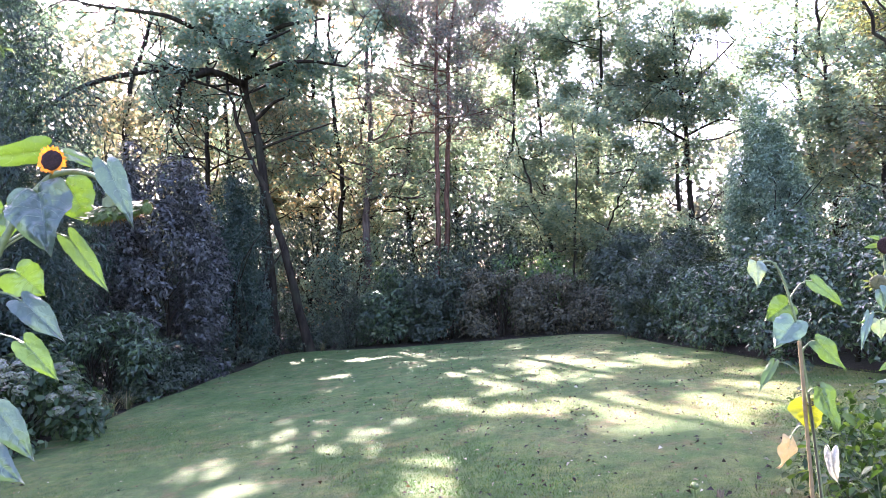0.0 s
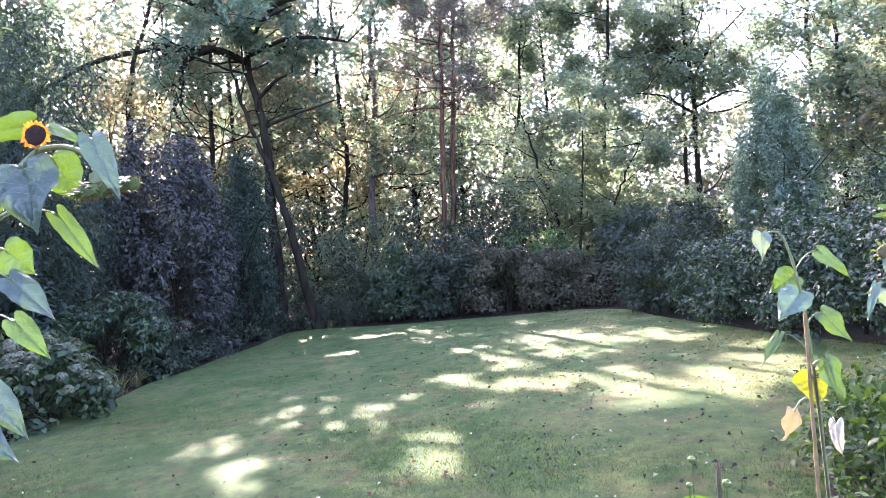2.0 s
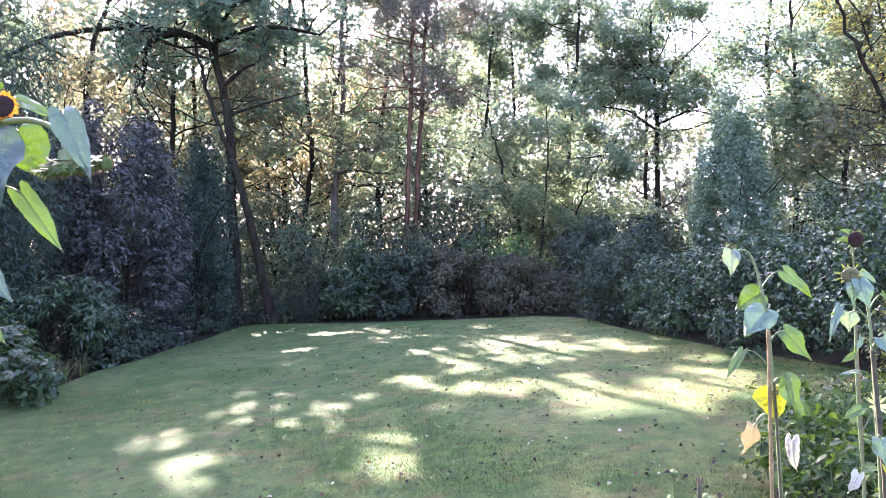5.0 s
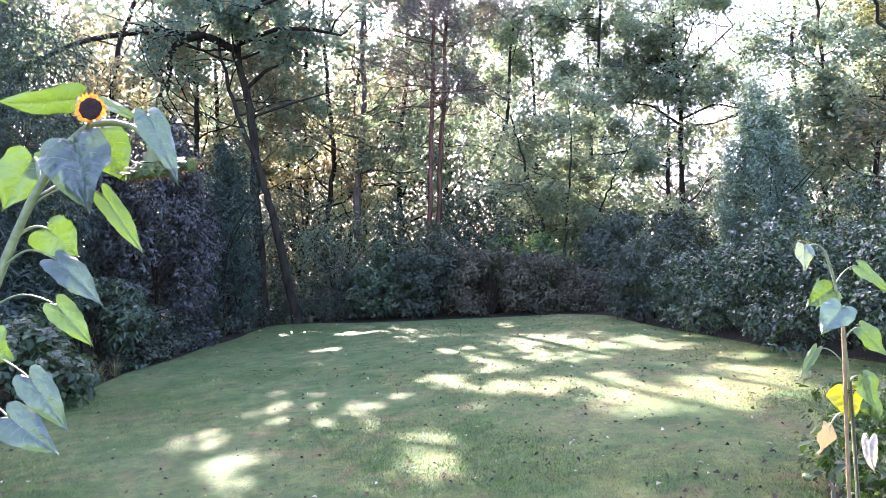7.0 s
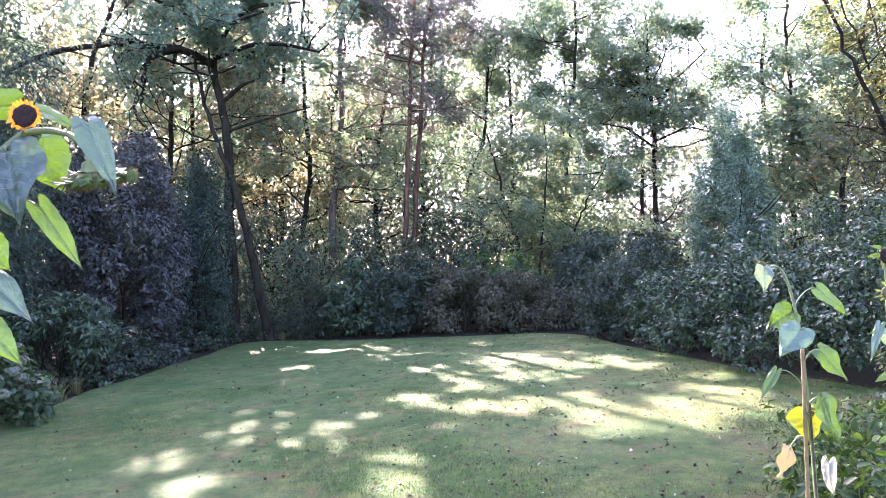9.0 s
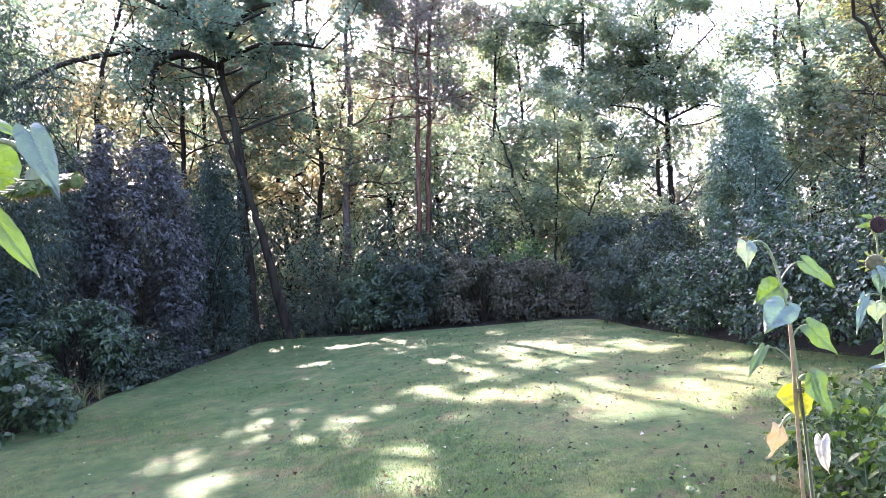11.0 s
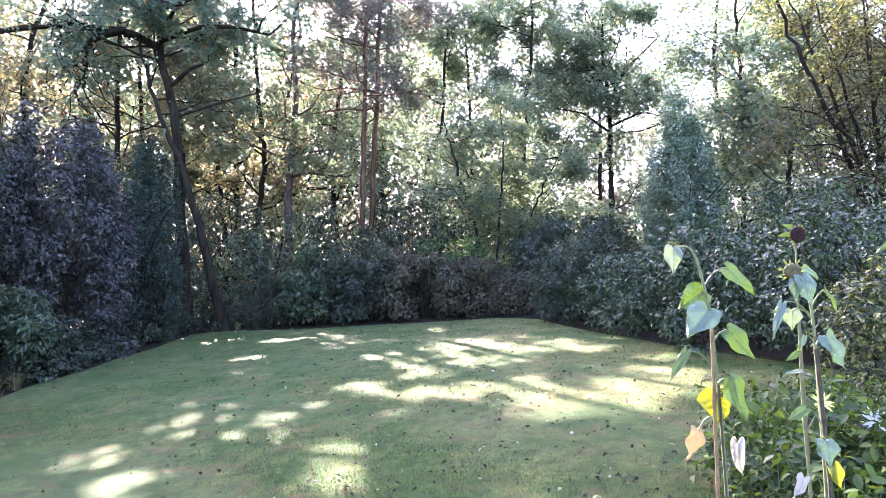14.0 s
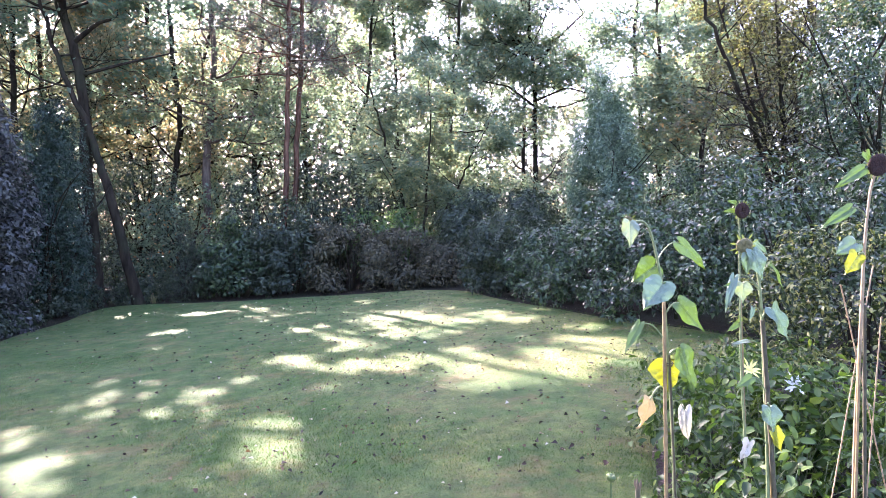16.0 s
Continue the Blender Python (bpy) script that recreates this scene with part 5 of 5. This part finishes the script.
sun_leaf(dry, (1.733, 1.58, 1.457), (1.657, 1.58, 1.423), 0.054, SHEEN_LEAF, (1.76, 1.58, 1.449), (0, -0.8, 0.5), 0.15)
sun_leaf(dry, (1.688, 1.53, 1.421), (1.645, 1.53, 1.364), 0.055, YELLOW_LEAF, (1.71, 1.53, 1.424), (0, -1, 0.25), 0.15)
sun_leaf(dry, (1.741, 1.56, 1.73), (1.769, 1.56, 1.68), 0.031, SUN_LEAF, None, (0, -1, 0.25), 0.15)
cane("golden bamboo cane beside a sunflower", (1.713, 1.54, 1.17), (1.701, 1.54, 0.07), 0.004, BAMBOO)
cane("weathered dark stake beside a sunflower", (1.769, 1.58, 1.267), (1.8, 1.58, 0.076), 0.005, DARK_CANE)
cane("thin dry stem standing in the flower bed", (1.7, 1.6, 1.327), (2.063, 1.6, 0.075), 0.002, DRY_STEM)
cane("thin dry stem standing in the flower bed", (1.82, 1.6, 1.387), (1.567, 1.6, 0.075), 0.002, DRY_STEM)
cane("thin dry stem standing in the flower bed", (1.856, 1.6, 1.227), (1.77, 1.6, 0.08), 0.002, DRY_STEM)

tie = tagged(new("plant_tie"), "dark twine tie round a sunflower and its cane", "tie")
tie.location = TIE_AT
ang = np.linspace(0, 2 * math.pi * 2.2, 40)
V, F = tubes([(np.stack([0.013 * np.cos(ang), 0.011 * np.sin(ang) - 0.002, np.linspace(-0.008, 0.008, 40)], 1), np.full(40, 0.0018))], 6)
mesh_of("loop", V, F, TWINE, tie, True)
V, F = tubes([(smooth_path([(0.013, -0.004, 0), (0.02, -0.012, 0.008), (0.026, -0.012, -0.004), (0.03, -0.01, -0.014)], 10), np.full(10, 0.0014))], 5)
mesh_of("loose_end", V, F, TWINE, tie, True)


# ---------------------------------------------------------------- flower bed
BED_LEAF = leaf_material("border_leaf", [(0.0, (0.022, 0.05, 0.014)), (0.5, (0.05, 0.1, 0.026)), (0.85, (0.1, 0.17, 0.04)), (1.0, (0.2, 0.27, 0.06))], (1.2, 1.3, 0.35), 0.42, 0.48)
SOIL = plain_material("bed_soil", (0.009, 0.007, 0.004), (0.028, 0.021, 0.012), 35, 0.95, 1.0, 0.03)

nb = 34
bu, bv = np.meshgrid(np.linspace(0, 1, nb), np.linspace(0, 1, nb))
by = -1.0 + bv * 5.6
bx0 = np.interp(by, [-1, 1.2, 2.4, 3.6, 4.6], [0.75, 0.95, 1.35, 2.3, 3.6]) + 0.04 * np.sin(by * 5)
bx = bx0 + (6.2 - bx0) * bu
edge = np.minimum(np.minimum(bu, 1 - bu), np.minimum(bv, 1 - bv))
bz = gz(bx.ravel()).reshape(bx.shape) + 0.025 + 0.05 * np.clip(edge * 10, 0, 1) + 0.02 * np.sin(bx * 9) * np.sin(by * 11) - 0.05 * (edge <= 0)
i, j = np.meshgrid(np.arange(nb - 1), np.arange(nb - 1), indexing="ij")
quad = np.stack([i * nb + j, i * nb + j + 1, (i + 1) * nb + j + 1, (i + 1) * nb + j], -1).reshape(-1, 4)
tagged(mesh_of("flower_bed", np.stack([bx.ravel(), by.ravel(), bz.ravel()], 1), quad, SOIL, smooth=True), "dark crumbly soil of a flower bed", "soil", kind="structure")


def border_plant(label, x, y, h, r, seed, mat, n=120, size=0.075, stems=7):
    """A bushy border plant: branching stems set with pointed leaves."""
    rng = np.random.default_rng(seed)
    thing = tagged(new("border_plant"), label, "plant", "border plants")
    thing.location = (x, y, float(gz(x)) + 0.03)
    tips = []
    for k in range(stems):
        a = rng.uniform(0, 2 * math.pi)
        wood = []
        grow(rng, (0.03 * math.cos(a), 0.03 * math.sin(a), -0.04), (r * math.cos(a) * 0.8, r * math.sin(a) * 0.8, h), h * rng.uniform(0.75, 1.1), 0.006, 1, wood, tips, wander=0.1, up=0.05, kids=5, spread=0.7)
        tips.extend(wood[0][0][2:])
        V, F = tubes(wood, 5)
        mesh_of("stem", V, F, STEM_GREEN, thing, True)
    T = np.array(tips)
    P = T[rng.integers(0, len(T), int(n * 4))] + rng.normal(0, 0.03, (int(n * 4), 3))
    P = P[P[:, 2] > 0.03]
    out = unit(P * (1, 1, 0.2) + rng.normal(0, 0.1, P.shape))
    leaves("foliage", P, out, size, mat, thing, rng, 0.5, 0.8, 0.35, cull=False, broad=True)
    return thing


PLANTS = [(2.2, 2.9, 0.6, 0.25), (2.5, 2.7, 0.65, 0.3), (2.5, 3.4, 0.6, 0.3), (2.85, 3.2, 0.6, 0.3), (3.1, 3.9, 0.55, 0.3), (3.3, 2.9, 0.4, 0.25),
          (2.6, 2.1, 0.6, 0.3), (2.9, 2.4, 0.4, 0.25), (2.15, 1.75, 0.42, 0.24), (1.8, 2.35, 0.4, 0.2), (1.98, 2.1, 0.55, 0.24),
          (2.3, 2.4, 0.62, 0.28), (2.2, 3.3, 0.45, 0.25)]
for k, (x, y, h, r) in enumerate(PLANTS):
    border_plant("leafy green dahlia in the flower bed", x, y, h * 0.9, r, 300 + k, BED_LEAF, n=150, size=0.042 + 0.01 * (k % 3))


def bud_plant():
    """A dahlia's stems with round green buds, beside its thin dark stake."""
    thing = tagged(new("dahlia"), "young dahlia with round green buds", "plant", "border plants")
    thing.location = (0.5, 0.75, float(gz(0.5)) + 0.02)
    rng = np.random.default_rng(61)
    for k, (top, r) in enumerate(BUDS):
        t_ = local(thing, top)
        path = smooth_path([(0.0, 0.01 * k, -0.05), (0.01, 0.0, 0.4), t_ * 0.8 + (0, 0, 0.02), t_ - (0, 0, 0.012), t_], 16)
        V, F = tubes([(path, np.linspace(0.0026, 0.0013, 16))], 6)
        mesh_of("stem", V, F, SEED_GREEN, thing, True)
        V, F, ax, a, b = disc_mesh(t_, (0.2, -0.4, 1), r, r * 0.8, 70 + k, 14)
        bud = mesh_of("bud", V, F, SEED_GREEN, thing, True)
        petals(bud, t_, ax, a, b, r * 0.9, r * 1.1, SEPAL, 8, 71 + k, 0.9, "sepal")
    n = 120
    z = rng.uniform(0.35, 0.97, n)
    P = np.stack([rng.normal(0, 0.06, n) - 0.02, rng.normal(0, 0.05, n), z], 1)
    leaves("foliage", P, unit(P * (1, 1, 0) + rng.normal(0, 0.02, P.shape)), 0.075, BED_LEAF, thing, rng, 0.5, 0.8, 0.2, cull=False, broad=True)


BUDS = [((0.469, 0.74, 1.152), 0.0065), ((0.464, 0.74, 1.113), 0.0055), ((0.521, 0.74, 1.114), 0.0075)]
bud_plant()
stub = tagged(new("plant_stake"), "thin dark stake with a frayed tip", "stake")
stub.location = (0.509, 0.74, float(gz(0.5)) - 0.1)
top_z = 1.137 - stub.location[2]
V, F = tubes([(np.linspace((0, 0, 0), (0, 0, top_z), 16), np.full(16, 0.0034))], 8)
mesh_of("shaft", V, F, DARK_CANE, stub, True)
FRAYED = plain_material("frayed_tip", (0.05, 0.042, 0.025), (0.12, 0.09, 0.055), 120, 0.8)
for k in range(5):
    a = k * 1.3
    V, F = tubes([([(0.0015 * math.cos(a), 0.0015 * math.sin(a), top_z - 0.004), (0.004 * math.cos(a), 0.004 * math.sin(a), top_z + 0.004), (0.004 * math.cos(a), 0.005 * math.sin(a), top_z + 0.009)], [0.0022, 0.0018, 0.0004])], 5)
    mesh_of("splinter", V, F, FRAYED, stub)

white_dahlia = border_plant("dahlia with a spidery white flower", 2.35, 2.66, 0.62, 0.28, 330, BED_LEAF, size=0.06)
DAHLIA_WHITE = plain_material("white_petal", (0.55, 0.55, 0.5), (0.75, 0.75, 0.7), 60, 0.6)
DAHLIA_YELLOW = plain_material("yellow_petal", (0.55, 0.5, 0.12), (0.75, 0.68, 0.2), 60, 0.6)


def dahlia_flower(thing, c, ax, r, mat, label):
    c_ = local(thing, c)
    V, F, ax, a, b = disc_mesh(c_, ax, r * 0.25, r * 0.12, 90, 12)
    head = mesh_of("flower_head", V, F, mat, thing, True, label)
    petals(head, c_, ax, a, b, r * 0.2, r * 0.9, mat, 11, 91, 0.25)
    V, F = tubes([(smooth_path([(0, 0, 0.3), (c_ + (0, 0, 0.3)) / 2, c_ - ax * r * 0.1], 10), np.full(10, 0.003))], 6)
    mesh_of("flower_stalk", V, F, STEM_GREEN, thing, True)


dahlia_flower(white_dahlia, (2.453, 2.6, 0.748), (-0.2, -0.75, 0.7), 0.055, DAHLIA_WHITE, "spidery white flower")
yellow_dahlia = border_plant("dahlia with a pale yellow flower", 2.0, 2.6, 0.6, 0.28, 331, BED_LEAF, size=0.06)
dahlia_flower(yellow_dahlia, (2.193, 2.6, 0.84), (-0.1, -0.75, 0.7), 0.048, DAHLIA_YELLOW, "pale yellow flower")
